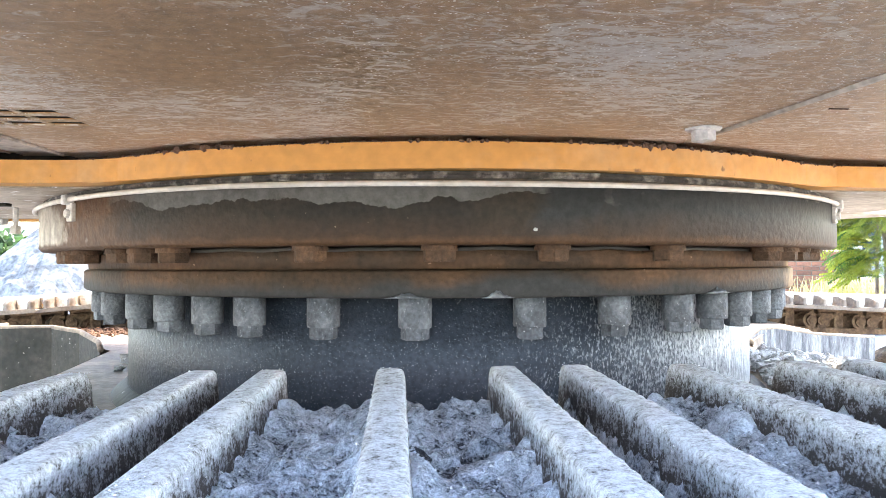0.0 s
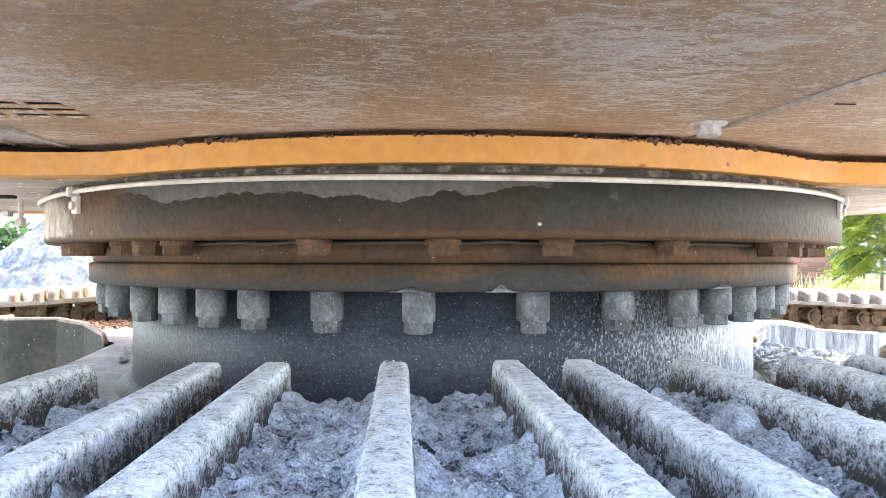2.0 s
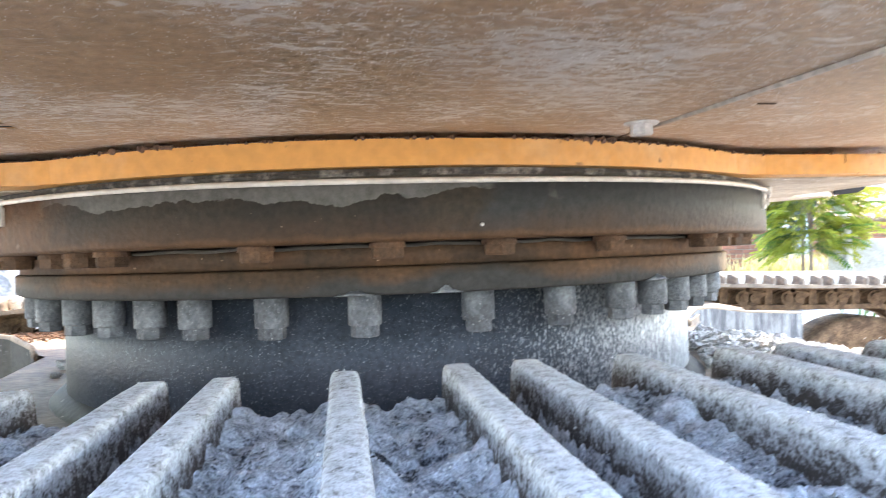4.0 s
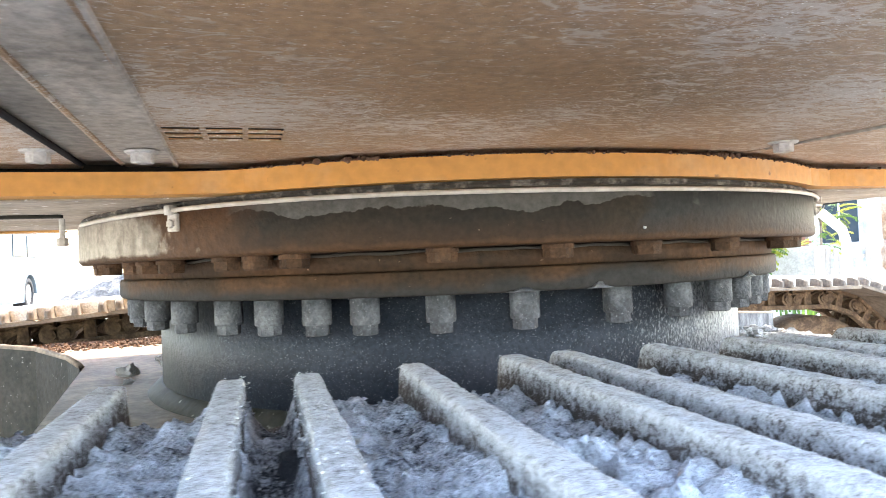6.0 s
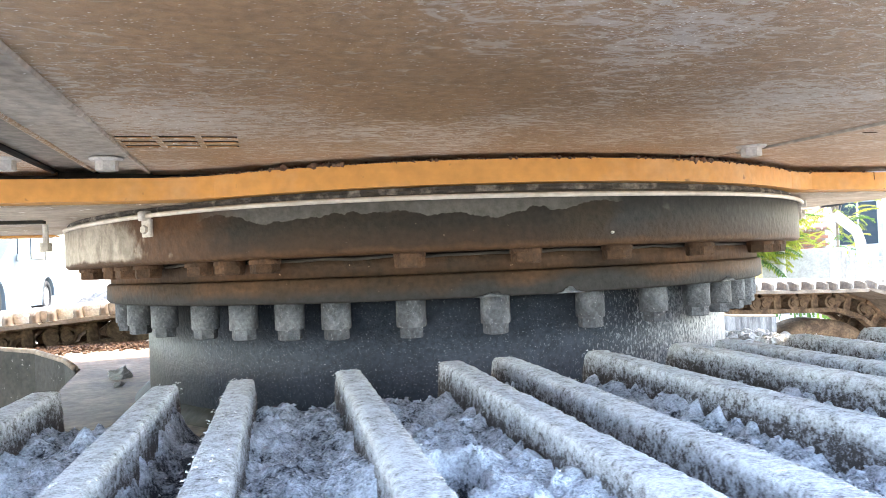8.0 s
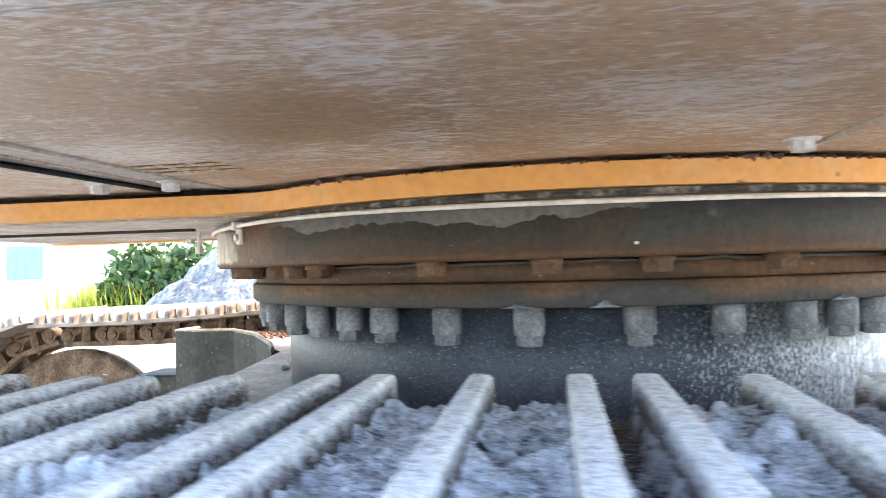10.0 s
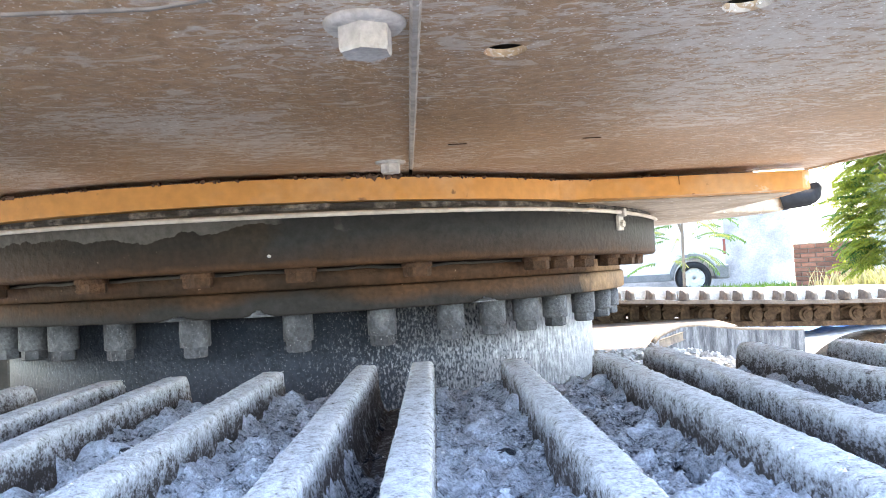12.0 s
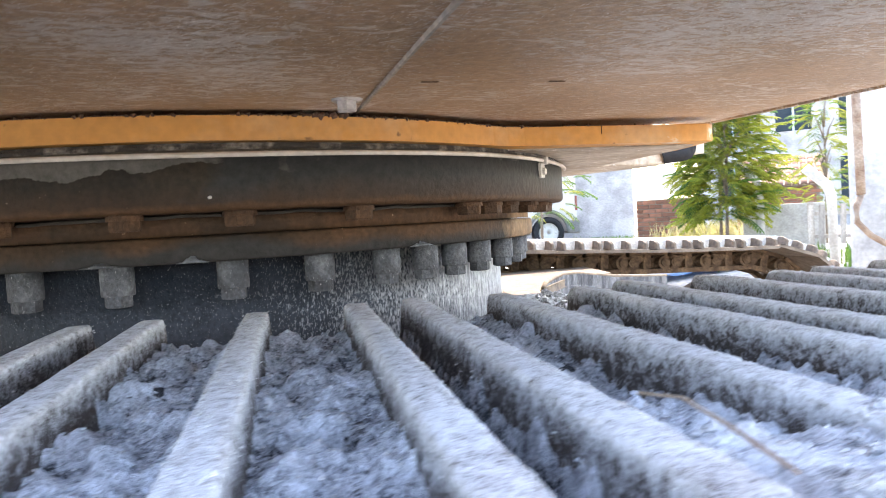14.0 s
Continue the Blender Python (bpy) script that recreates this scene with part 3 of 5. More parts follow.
web([(-0.735, 0.30, 0.878), (-0.78, 0.40, 0.885), (-0.88, 0.535, 0.897), (-0.985, 0.615, 0.902), (-1.12, 0.635, 0.900), (-1.20, 0.66, 0.898), (-1.22, 0.84, 0.892)], 0.43, "frame", "dark leg web")
web([(0.772, 0.29, 0.874), (0.82, 0.39, 0.878), (0.93, 0.535, 0.884), (1.0, 0.58, 0.880), (1.15, 0.62, 0.856), (1.36, 0.66, 0.840)], 0.43, "frame_white", "leg web splashed with white cement")

# ---- tracks ----
PITCH, JOINT = 0.1826, -0.0052
FAR_PITCH = 0.184
TOP = 1.0050
SKEW = 0.019                              # the tracks run slightly askew to the machine above


def grouser_mesh(seed, length, material, rough=0.0006, n=240):
    """One worn bar of a track shoe along y, its foot at z = 0."""
    bm = bmesh.new()
    half = [(0.0125, 0.0), (0.0100, 0.008), (0.0093, 0.016), (0.0088, 0.023), (0.0084, 0.0285), (0.0080, 0.0312), (0.0068, 0.0326), (0.0035, 0.0330)]
    outline = [(-x, z) for x, z in half] + half[::-1]
    rows = []
    for i in range(n + 1):
        s = i / n
        y = -length / 2 + length * s
        end = min(min(s, 1 - s) * length / 0.012, 1)
        drop = 1 - 0.35 * (1 - end) ** 2
        row = []
        for x, z in outline:
            q = Vector((x * 190 + seed * 7.1, y * 190, z * 190))
            w = rough * (noise.noise(q) + 0.6 * noise.noise(q * 2.3))
            wide = 1 + 0.05 * noise.noise(Vector((seed * 3.0, y * 7, 0)))
            row.append(bm.verts.new((x * wide * (0.75 + 0.25 * end) + w * (1 if z > 0.005 else 0), y, z * drop + (0.8 * w if z > 0.005 else 0) - (0.0012 * abs(noise.noise(Vector((seed, y * 9, 1)))) if z > 0.03 else 0))))
        rows.append(row)
    for p, q in zip(rows, rows[1:]):
        for k in range(len(outline) - 1):
            bm.faces.new((p[k], q[k], q[k + 1], p[k + 1]))
    bm.faces.new(rows[0])
    bm.faces.new(rows[-1][::-1])
    return finish("grouser", bm, material, True)


def shoe_plate(length, material):
    """The curved plate of a shoe, its trailing lip under the next one."""
    prof = [(-0.104, -0.012), (-0.095, -0.004), (-0.06, 0.0), (0.06, 0.0), (0.083, -0.002), (0.088, -0.007), (0.083, -0.012), (-0.085, -0.013)]
    bm = bmesh.new()
    a = [bm.verts.new((x, -length / 2, z)) for x, z in prof]
    c = [bm.verts.new((x, length / 2, z)) for x, z in prof]
    k = len(prof)
    bm.faces.new(a)
    bm.faces.new(c[::-1])
    for i in range(k):
        bm.faces.new((a[i], c[i], c[(i + 1) % k], a[(i + 1) % k]))
    return finish("plate", bm, material)


def link_mesh():
    """A chain link seen from its side: rail, foot, pin bosses and the openings between."""
    bm = box(-0.098, 0.098, -0.016, 0.016, -0.112, -0.090, 0.003)
    box(-0.085, 0.085, -0.014, 0.014, -0.030, -0.014, 0.003, bm)
    for x0, x1 in ((-0.085, -0.062), (-0.022, 0.012), (0.052, 0.085)):
        box(x0, x1, -0.011, 0.011, -0.092, -0.028, 0.002, bm)
    for x in (-0.074, 0.070):
        m = Matrix.Translation((x, 0.0, -0.064)) @ Matrix.Rotation(radians(90), 4, "X")
        for r0, h in ((0.032, 0.020), (0.020, 0.026), (0.010, 0.028)):
            got = len(bm.verts)
            disc(20, r0, r0 * 0.95, -h, h, 0, bm)
            bm.verts.ensure_lookup_table()
            bmesh.ops.transform(bm, matrix=m, verts=bm.verts[got:])
    bmesh.ops.scale(bm, vec=(1, 1, 0.92), verts=bm.verts[:])
    return finish("link", bm, "track_steel")


near_len, far_len = 0.552, 0.54
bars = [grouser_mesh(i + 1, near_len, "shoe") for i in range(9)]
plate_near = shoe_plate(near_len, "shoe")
link = link_mesh()
chain = thing("near_track", "crawler track with cement-crusted triple-bar shoes", "crawler track")
n = 0
for k in range(-8, 9):
    mid = JOINT + PITCH * (k + 0.5)
    shoe = part("track_shoe", plate_near, "", chain, at=pose(mid - SKEW * near_len / 2, -0.857 - near_len / 2, TOP - 0.033, 0, 0, 0.12 * math.sin(k * 2.1) - math.degrees(SKEW)))
    for dx in (-0.0697, 0.0, 0.0697):
        dz = 0.0008 * math.sin(n * 1.7)
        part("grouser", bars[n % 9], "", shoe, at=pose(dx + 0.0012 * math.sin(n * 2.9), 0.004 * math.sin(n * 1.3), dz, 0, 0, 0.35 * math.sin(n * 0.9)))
        n += 1
    for y in (0.05, -0.07):
        part("link", link, "", shoe, at=pose(0, y, 0, 0, 0, 0))

bars_far = [grouser_mesh(i + 21, far_len, "far_shoe", 0.0008, 24) for i in range(2)]
plate_far = shoe_plate(far_len, "far_shoe")
bm = bmesh.new()
for x0, x1, h in ((-0.084, -0.0005, 0.0335), (0.0005, 0.074, 0.0330), (0.0745, 0.0985, 0.0318)):
    box(x0, x1, -far_len / 2 + 0.006, far_len / 2 - 0.012, -0.004, h, 0.0, bm)
for v in bm.verts:
    if v.co.y < 0:
        v.co.y += 0.040
packed = finish("packed_dust", bm, "packed")
far = thing("far_track", "rusty crawler track with sun-bleached shoes round its idler", "crawler track")
FAR_X, FAR_C, FAR_R = 1.93, 0.395, 0.505
SPROCKET_X, SPROCKET_C = -1.88, 0.405
y_far = 0.86 + far_len / 2


def far_top(x):
    """The sagging run of the far track between its idler and its sprocket."""
    return float(np.interp(x, (-1.88, -1.5, -1.2, -0.95, -0.7, 0.0, 0.7, 1.0, 1.25, 1.55, 1.93), (0.943, 0.950, 0.967, 0.983, 1.000, 1.014, 0.995, 0.976, 0.962, 0.946, 0.933)))


spots = []
for i in range(21):
    x = FAR_X - FAR_PITCH * (i + 0.2)
    slope = (far_top(x + 0.09) - far_top(x - 0.09)) / 0.18
    spots.append((x, far_top(x) - 0.033, -math.degrees(math.atan(slope))))
for i in range(1, 9):
    ang = FAR_PITCH / FAR_R * (i - 0.2)
    spots.append((FAR_X + FAR_R * math.sin(ang), FAR_C + FAR_R * math.cos(ang), math.degrees(ang)))
    spots.append((SPROCKET_X - FAR_R * math.sin(ang), SPROCKET_C + FAR_R * math.cos(ang), -math.degrees(ang)))
for i, (x, z, turn) in enumerate(spots):
    shoe = part("track_shoe", plate_far, "", far, at=pose(x, y_far, z, 0, turn, 0))
    for j, dx in enumerate((-0.0695, 0.0, 0.0695)):
        part("grouser", bars_far[(i + j) % 2], "", shoe, at=pose(dx, 0, 0, 0, 0, 180 * (j % 2)))
    part("packed_dust", packed, "", shoe, "pale packed dust" if i == 0 else "")
    for y in (-0.075, 0.075):
        part("link", link, "", shoe, at=pose(0, y, 0))
idler = part("idler", lathe([(0.10, -0.06), (0.30, -0.05), (0.345, -0.075), (0.372, -0.06), (0.372, 0.06), (0.345, 0.075), (0.30, 0.05), (0.10, 0.06)], 64), "track_steel", far, "rusty idler wheel", True, Matrix.Translation((FAR_X, y_far, FAR_C)) @ Matrix.Rotation(radians(90), 4, "X"))
part("hub", disc(32, 0.11, 0.10, -0.09, 0.09), "track_steel", idler)
sprocket = part("sprocket", lathe([(0.10, -0.04), (0.36, -0.03), (0.385, -0.025), (0.385, 0.025), (0.36, 0.03), (0.10, 0.04)], 48), "track_steel", far, "rusty drive sprocket", True, Matrix.Translation((SPROCKET_X, y_far, SPROCKET_C)) @ Matrix.Rotation(radians(90), 4, "X"))
bm = box(-1.6, 1.55, 1.02, 1.24, 0.30, 0.70, 0.02)
box(1.45, 1.93, 1.06, 1.20, 0.32, 0.48, 0.02, bm)
box(-1.88, -1.5, 1.06, 1.20, 0.32, 0.48, 0.02, bm)
part("track_beam", bm, "frame", far, "grimy track beam")
roller = finish("roller", lathe([(0.02, -0.09), (0.055, -0.09), (0.055, -0.05), (0.045, -0.04), (0.045, 0.04), (0.055, 0.05), (0.055, 0.09), (0.02, 0.09)], 24), "track_steel", True)
for x in (-1.1, 0.55):
    part("carrier_roller", roller, "", far, at=Matrix.Translation((x, y_far, far_top(x) - 0.170)) @ Matrix.Rotation(radians(90), 4, "X"))

# ---- swing frame ----
ORANGE_Z0, ORANGE_Z1 = 1.1545, 1.1802
outline = [(-1.15, -0.52), (-0.455, -0.52)]
for a in np.linspace(-125.5, -54.5, 40):
    outline.append((0.6585 * math.cos(radians(a)), 0.6585 * math.sin(radians(a))))
# ease the corners where the bulge meets the straight edge
ease_l = [(-0.43, -0.5215), (-0.405, -0.5275)]
ease_r = [(0.405, -0.5275), (0.43, -0.5215)]
outline = outline[:2] + ease_l + outline[2:] + ease_r + [(0.455, -0.52), (0.705, -0.52), (0.717, -0.516), (0.721, -0.505), (0.735, -0.40), (0.745, 0.12), (-1.15, 0.06)]
swing = thing("swing_frame", "orange-painted thick steel deck plate of the upper machine", "machine frame")
part("deck_plate", prism(outline, ORANGE_Z0 + 0.0008, ORANGE_Z1, 0.0015), "orange", swing, "orange plate edge with chips and dust")
under_out = [(x * 0.985, y + 0.03 if y < -0.3 else y - 0.01) for x, y in outline]
part("dusty_skin", prism(under_out, ORANGE_Z0 - 0.0012, ORANGE_Z0 + 0.0004), "orange_under", swing, "pale spattered underside")
part("side_plate", prism([(0.45, 0.0), (0.99, 0.05), (0.99, 0.12), (0.86, 0.40), (0.45, 0.45)], 1.166, 1.205, 0.004), "orange_under", swing, "tan side plate")
part("side_edge", box(-1.15, -0.70, 0.05, 0.09, 1.150, 1.1535, 0.001), "orange", swing)
bm = bmesh.new()
curve = [(0.985, 1.171), (1.015, 1.170), (1.043, 1.173), (1.059, 1.180), (1.068, 1.192), (1.073, 1.212)]
lo = [[bm.verts.new((x, y, z)) for x, z in curve] for y in (0.04, 0.14)]
hi = [[bm.verts.new((x - 0.010, y, max(z + 0.012, 1.208))) for x, z in curve] for y in (0.04, 0.14)]
for k in range(len(curve) - 1):
    for q in (lo, hi):
        bm.faces.new((q[0][k], q[0][k + 1], q[1][k + 1], q[1][k]))
    for e in (0, 1):
        bm.faces.new((lo[e][k], lo[e][k + 1], hi[e][k + 1], hi[e][k]))
part("rubber_flap", bm, "rubber", swing, "curved black rubber flap", True)
part("small_bracket", box(1.088, 1.120, 0.08, 0.12, 1.192, 1.226, 0.002), "orange", swing)
for x, y in ((-0.81, 0.045), (0.66, 0.07)):
    part("frame_bolt", disc(6, 0.011, 0.011, -0.012, 0.0), "zinc", swing, at=Matrix.Translation((x, y, ORANGE_Z0)))
rib = box(-1.1, -0.62, -0.30, -0.285, 1.149, 1.1535, 0.001)
part("seam_rib", rib, "frame", swing)

part("rust_mark", box(0.5418, 0.5428, -0.5206, -0.515, 1.1690, 1.1805, 0.0004), "bolt_rust", swing, "rusty notch in the paint")
rngd = random.Random(11)
bm = bmesh.new()
front = outline[2:-5]
for i in range(620):
    k = rngd.randrange(len(front) - 1)
    f = rngd.random()
    x = front[k][0] + (front[k + 1][0] - front[k][0]) * f
    y = front[k][1] + (front[k + 1][1] - front[k][1]) * f
    s0 = rngd.choice((0.0008, 0.0011, 0.0016, 0.0026)) * (1.5 if noise.noise(Vector((x * 9, 0, 4))) > 0.2 else 0.8)
    got = bmesh.ops.create_icosphere(bm, subdivisions=1, radius=s0, matrix=Matrix.Translation((x, y + rngd.uniform(-0.001, 0.008), ORANGE_Z1 + s0 * 0.2)))["verts"]
    for v in got:
        v.co += Vector((rngd.uniform(-1, 1), rngd.uniform(-1, 1), rngd.uniform(-1, 1))) * s0 * 0.5
tagged(part("edge_dirt", bm, "red_soil", swing, "brown dirt crumbs along the edge"), kind="stuff")

# ---- belly covers ----
COVER = 1.1845
def cover_panel(name, pts, material, label, z=COVER, thick=0.004):
    ob = tagged(part(name, prism(pts, z, z + thick, 0.001), material), label, "cover panel", "belly covers")
    return ob


def seam_left(y):
    return -0.4455 - 0.030 * (y + 0.75)


def seam_right(y):
    return 0.1995 - 0.0146 * (y + 0.75)


def strip_edge(y):
    return -0.4985 - 0.045 * (y + 0.75)


def channel_edge(y):
    return -0.5405 - 0.045 * (y + 0.75)


def slotted_panel():
    """The main panel with its three by three louvre slots cut through it."""
    x0, x1, y0, y1 = -0.4475, 0.2065, -1.200, -0.47
    xs, ys = [x0], [y0]
    for i in range(3):
        xs += [-0.4435 + 0.0330 * i, -0.4435 + 0.0330 * i + 0.0285]
    for j in range(3):
        ys += [-0.748 + 0.0245 * j, -0.748 + 0.0245 * j + 0.0160]
    xs.append(x1)
    ys.append(y1)
    bm = bmesh.new()
    vs = [[bm.verts.new((seam_left(y) if x == x0 else seam_right(y) - 0.002 if x == x1 else x, y, COVER)) for x in xs] for y in ys]
    for j in range(len(ys) - 1):
        for i in range(len(xs) - 1):
            if not (i % 2 == 1 and j % 2 == 1):
                bm.faces.new((vs[j][i], vs[j][i + 1], vs[j + 1][i + 1], vs[j + 1][i]))
    got = bmesh.ops.extrude_face_region(bm, geom=bm.faces[:])["geom"]
    for v in got:
        if isinstance(v, bmesh.types.BMVert):
            v.co.z += 0.0011
    return bm


main_cover = tagged(part("belly_cover", slotted_panel(), "cover"), "mud-brown steel belly cover with louvre slots and white streaks", "cover panel", "belly covers")
for j in range(3):
    part("louvre_lip", box(-0.4455, -0.351, -0.7318 + 0.0245 * j, -0.7300 + 0.0245 * j, COVER + 0.0009, COVER + 0.0017), "primer", main_cover, "orange primer louvre lip" if j == 0 else "")


def holed_panel():
    """The panel beside it, with two drain holes through it."""
    bm = bmesh.new()
    pts = [(seam_right(-1.2) + 0.002, -1.2), (0.753, -1.2), (0.753, -0.44), (seam_right(-0.44) + 0.002, -0.44)]
    holes = [(0.2480, -1.062, 0.0105), (0.3425, -1.113, 0.0105)]
    edges = []
    loops = [pts] + [[(x + r * math.cos(2 * math.pi * k / 20), y + r * math.sin(2 * math.pi * k / 20)) for k in range(20)] for x, y, r in holes]
    for lp in loops:
        vs = [bm.verts.new((x, y, COVER)) for x, y in lp]
        edges += [bm.edges.new((vs[i], vs[(i + 1) % len(vs)])) for i in range(len(vs))]
    bmesh.ops.triangle_fill(bm, use_beauty=True, use_dissolve=False, edges=edges)
    got = bmesh.ops.extrude_face_region(bm, geom=bm.faces[:])["geom"]
    for v in got:
        if isinstance(v, bmesh.types.BMVert):
            v.co.z += 0.004
    return bm


side_cover = tagged(part("belly_cover", holed_panel(), "cover"), "mud-brown belly cover with drain holes and a free side edge", "cover panel", "belly covers")
part("edge_flange", box(0.7535, 0.7575, -1.2, -0.44, COVER - 0.003, COVER + 0.035, 0.0008), "cover", side_cover)
for x, y in ((0.2400, -0.798), (0.3580, -0.798)):
    part("scrape_mark", box(x - 0.008, x + 0.008, y - 0.0010, y + 0.0010, COVER - 0.0008, COVER - 0.0002, 0.0002), "bolt_rust", side_cover, "short dark scrape" if x < 0.3 else "")
part("seam_bead", rod([(seam_right(y), y, COVER - 0.0005) for y in (-1.195, -0.9, -0.66)], 0.0024, 6), "cover_strip", side_cover, "pale dusty seam")
cover_panel("front_cover", [(-1.35, -1.205), (0.137, -1.205), (0.137, -1.154), (0.128, -1.145), (-1.35, -1.145)], "cover", "mud-brown front cover lapped under the belly cover edge", COVER - 0.0045, 0.0035)
narrow = cover_panel("narrow_cover", [(strip_edge(-1.2), -1.2), (seam_left(-1.2) - 0.003, -1.2), (seam_left(-0.47) - 0.003, -0.47), (strip_edge(-0.47), -0.47)], "cover_strip", "narrow grey dusty cover strip", COVER + 0.0015)
part("seam_bead", rod([(seam_left(y) - 0.0015, y, COVER - 0.0005) for y in (-1.195, -0.9, -0.5)], 0.0024, 6), "cover_strip", main_cover, "pale dusty seam")
part("seam_lip", rod([(-0.445, -1.1435, COVER - 0.0025), (-0.2, -1.1445, COVER - 0.0025), (0.11, -1.1435, COVER - 0.0025), (0.133, -1.150, COVER - 0.0025), (0.138, -1.165, COVER - 0.0025)], 0.0026, 6), "cover_strip", main_cover, "raised pale lip", True)
recess = cover_panel("recessed_cover", [(channel_edge(-1.2), -1.2), (strip_edge(-1.2) - 0.001, -1.2), (strip_edge(-0.47) - 0.001, -0.47), (channel_edge(-0.47), -0.47)], "cover_dark", "recessed dark grey cover strip", COVER + 0.0045)
part("channel_lip", rod([(strip_edge(y) - 0.001, y, COVER + 0.0025) for y in (-1.195, -0.5)], 0.0030, 8), "cover", narrow, "muddy lip")
outer = cover_panel("outer_cover", [(-1.35, -1.2), (channel_edge(-1.2) - 0.002, -1.2), (channel_edge(-0.47) - 0.002, -0.47), (-1.35, -0.47)], "cover", "mud-brown outer belly cover", COVER)
part("channel_lip", rod([(channel_edge(y), y, COVER + 0.0015) for y in (-1.195, -0.5)], 0.0030, 8), "rubber", outer, "dark rubber lip")


def cover_bolt(x, y, size=1.0):
    bo = thing("cover_bolt", "pale zinc hex bolt with washer under a belly cover", "bolt", pose(x, y, COVER + 0.0005), "cover bolts")
    part("washer", lathe([(0.004, -0.0032 * size), (0.0155 * size, -0.0032 * size), (0.0172 * size, -0.0015 * size), (0.0172 * size, 0.0), (0.004, 0.0)], 28), "zinc", bo, "", True)
    bm = disc(6, 0.0108 * size, 0.0115 * size, -0.0135 * size, -0.0120 * size, 0.4)
    disc(6, 0.0115 * size, 0.0115 * size, -0.0120 * size, -0.0030 * size, 0.4, bm)
    part("bolt_head", bm, "zinc", bo)
    return bo


for x, y in ((0.178, -0.708), (-0.475, -0.612), (-0.562, -0.616)):
    cover_bolt(x, y, 0.9)
cover_bolt(0.184, -1.108, 1.0)

# the belly covers hang a little lower at their front
tilt = Matrix.Translation((0, -0.72, COVER)) @ Matrix.Rotation(radians(1.4), 4, "X") @ Matrix.Translation((0, 0.72, -COVER))
for ob in scene.objects:
    if ob.parent is None and (ob.name.split(".")[0] in ("belly_cover", "front_cover", "narrow_cover", "recessed_cover", "outer_cover", "cover_bolt")):
        ob.matrix_basis = tilt @ ob.matrix_basis

# the machine above, which closes the place and shades it
body = thing("upper_machine", "orange body of the machine above its belly", "machine body")
part("housing", prism([(-1.30, -1.19), (0.745, -1.19), (0.745, 0.72), (-1.30, 0.72)], 1.235, 1.8, 0.03), "orange", body)
# added dark bar that shuts off the sky slit above the deck plate
part("rear_web", box(-1.29, 0.735, -0.33, -0.30, 1.181, 1.2345), "gap_shade", body)
# added dark sheet behind the louvre slots and drain holes, in place of shade
part("inner_floor", prism([(-1.29, -1.19), (0.735, -1.19), (0.735, -0.45), (-1.29, -0.45)], 1.215, 1.2345), "gap_shade", body)

# ---- dried mud on the near shoes ----
def smooth(a, b2, v):
    s = min(max((v - a) / (b2 - a), 0), 1)
    return s * s * (3 - 2 * s)


PITS = [(0.229, -1.122, 0.015, 0.015), (0.308, -1.106, 0.011, 0.026), (0.114, -1.122, 0.012, 0.019), (-0.214, -1.045, 0.012, 0.020), (-0.262, -1.075, 0.012, 0.02), (-0.056, -0.985, 0.010, 0.016), (0.026, -1.062, 0.010, 0.016)]


def mud_z(x, y):
    u = ((x - JOINT - SKEW * (y + 0.857)) / PITCH) % 1.0 * PITCH                 # from one shoe joint to the next
    joint = min(u, PITCH - u)
    bar = min(abs(u - 0.0216), abs(u - 0.0913), abs(u - 0.1610))
    z = TOP - 0.0210 + 0.006 * fbm(x * 14, y * 9, 1) + 0.0055 * fbm(x * 45, y * 45, 2) + 0.0050 * abs(noise.noise(Vector((x * 110, y * 110, 0))))
    z += 0.0078 * (0.45 - noise.voronoi(Vector((x * 55 + 0.4 * noise.noise(Vector((x * 40, y * 40, 3))), y * 55, 0.0)))[0][0])
    z += 0.0065 * (0.45 - noise.voronoi(Vector((x * 130 + noise.noise(Vector((x * 90, y * 90, 1))), y * 130, 3.0)))[0][0])
    z += 0.003 * smooth(0.022, 0.008, bar)                  # it creeps up the bars
    z += 0.008 * smooth(0.15, 0.6, noise.noise(Vector((x * 11, y * 8, 9))))
    deep = smooth(0.014, 0.006, joint) * (0.6 + 0.4 * smooth(-0.2, 0.3, noise.noise(Vector((x * 5, y * 6, 4)))))
    z -= 0.019 * deep
    for px, py, rx, ry in PITS:
        d = math.hypot((x - px) / rx, (y - py) / ry) + 0.25 * noise.noise(Vector((x * 60, y * 60, 7)))
        z -= 0.030 * smooth(1.0, 0.8, d)
    z -= 0.03 * smooth(-0.885, -0.858, y + 0.012 * noise.noise(Vector((x * 30, 0, 3))))
    crust = smooth(-1.192, -1.214, y + 0.018 * noise.noise(Vector((x * 18, y * 10, 8)))) * smooth(0.175, 0.215, x)
    z = z + crust * (TOP - 0.0035 + 0.008 * fbm(x * 30, y * 30, 3) + 0.004 * fbm(x * 90, y * 90, 5) - z)
    return z


xs = np.arange(-1.42, 1.50, 0.0075)
fine = np.arange(-0.62, 0.72, 0.0024)
xs = np.concatenate([xs[xs < -0.62], fine, xs[xs > 0.72]])
ys = np.concatenate([np.arange(-1.395, -1.23, 0.006), np.arange(-1.23, -0.856, 0.0024)])
verts = [(x, y, mud_z(x, y)) for y in ys for x in xs]
w = len(xs)
faces = [(j * w + i, j * w + i + 1, (j + 1) * w + i + 1, (j + 1) * w + i) for j in range(len(ys) - 1) for i in range(w - 1)]
me = bpy.data.meshes.new("dried_mud")
me.from_pydata(verts, [], faces)
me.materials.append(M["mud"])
me.polygons.foreach_set("use_smooth", [True] * len(me.polygons))
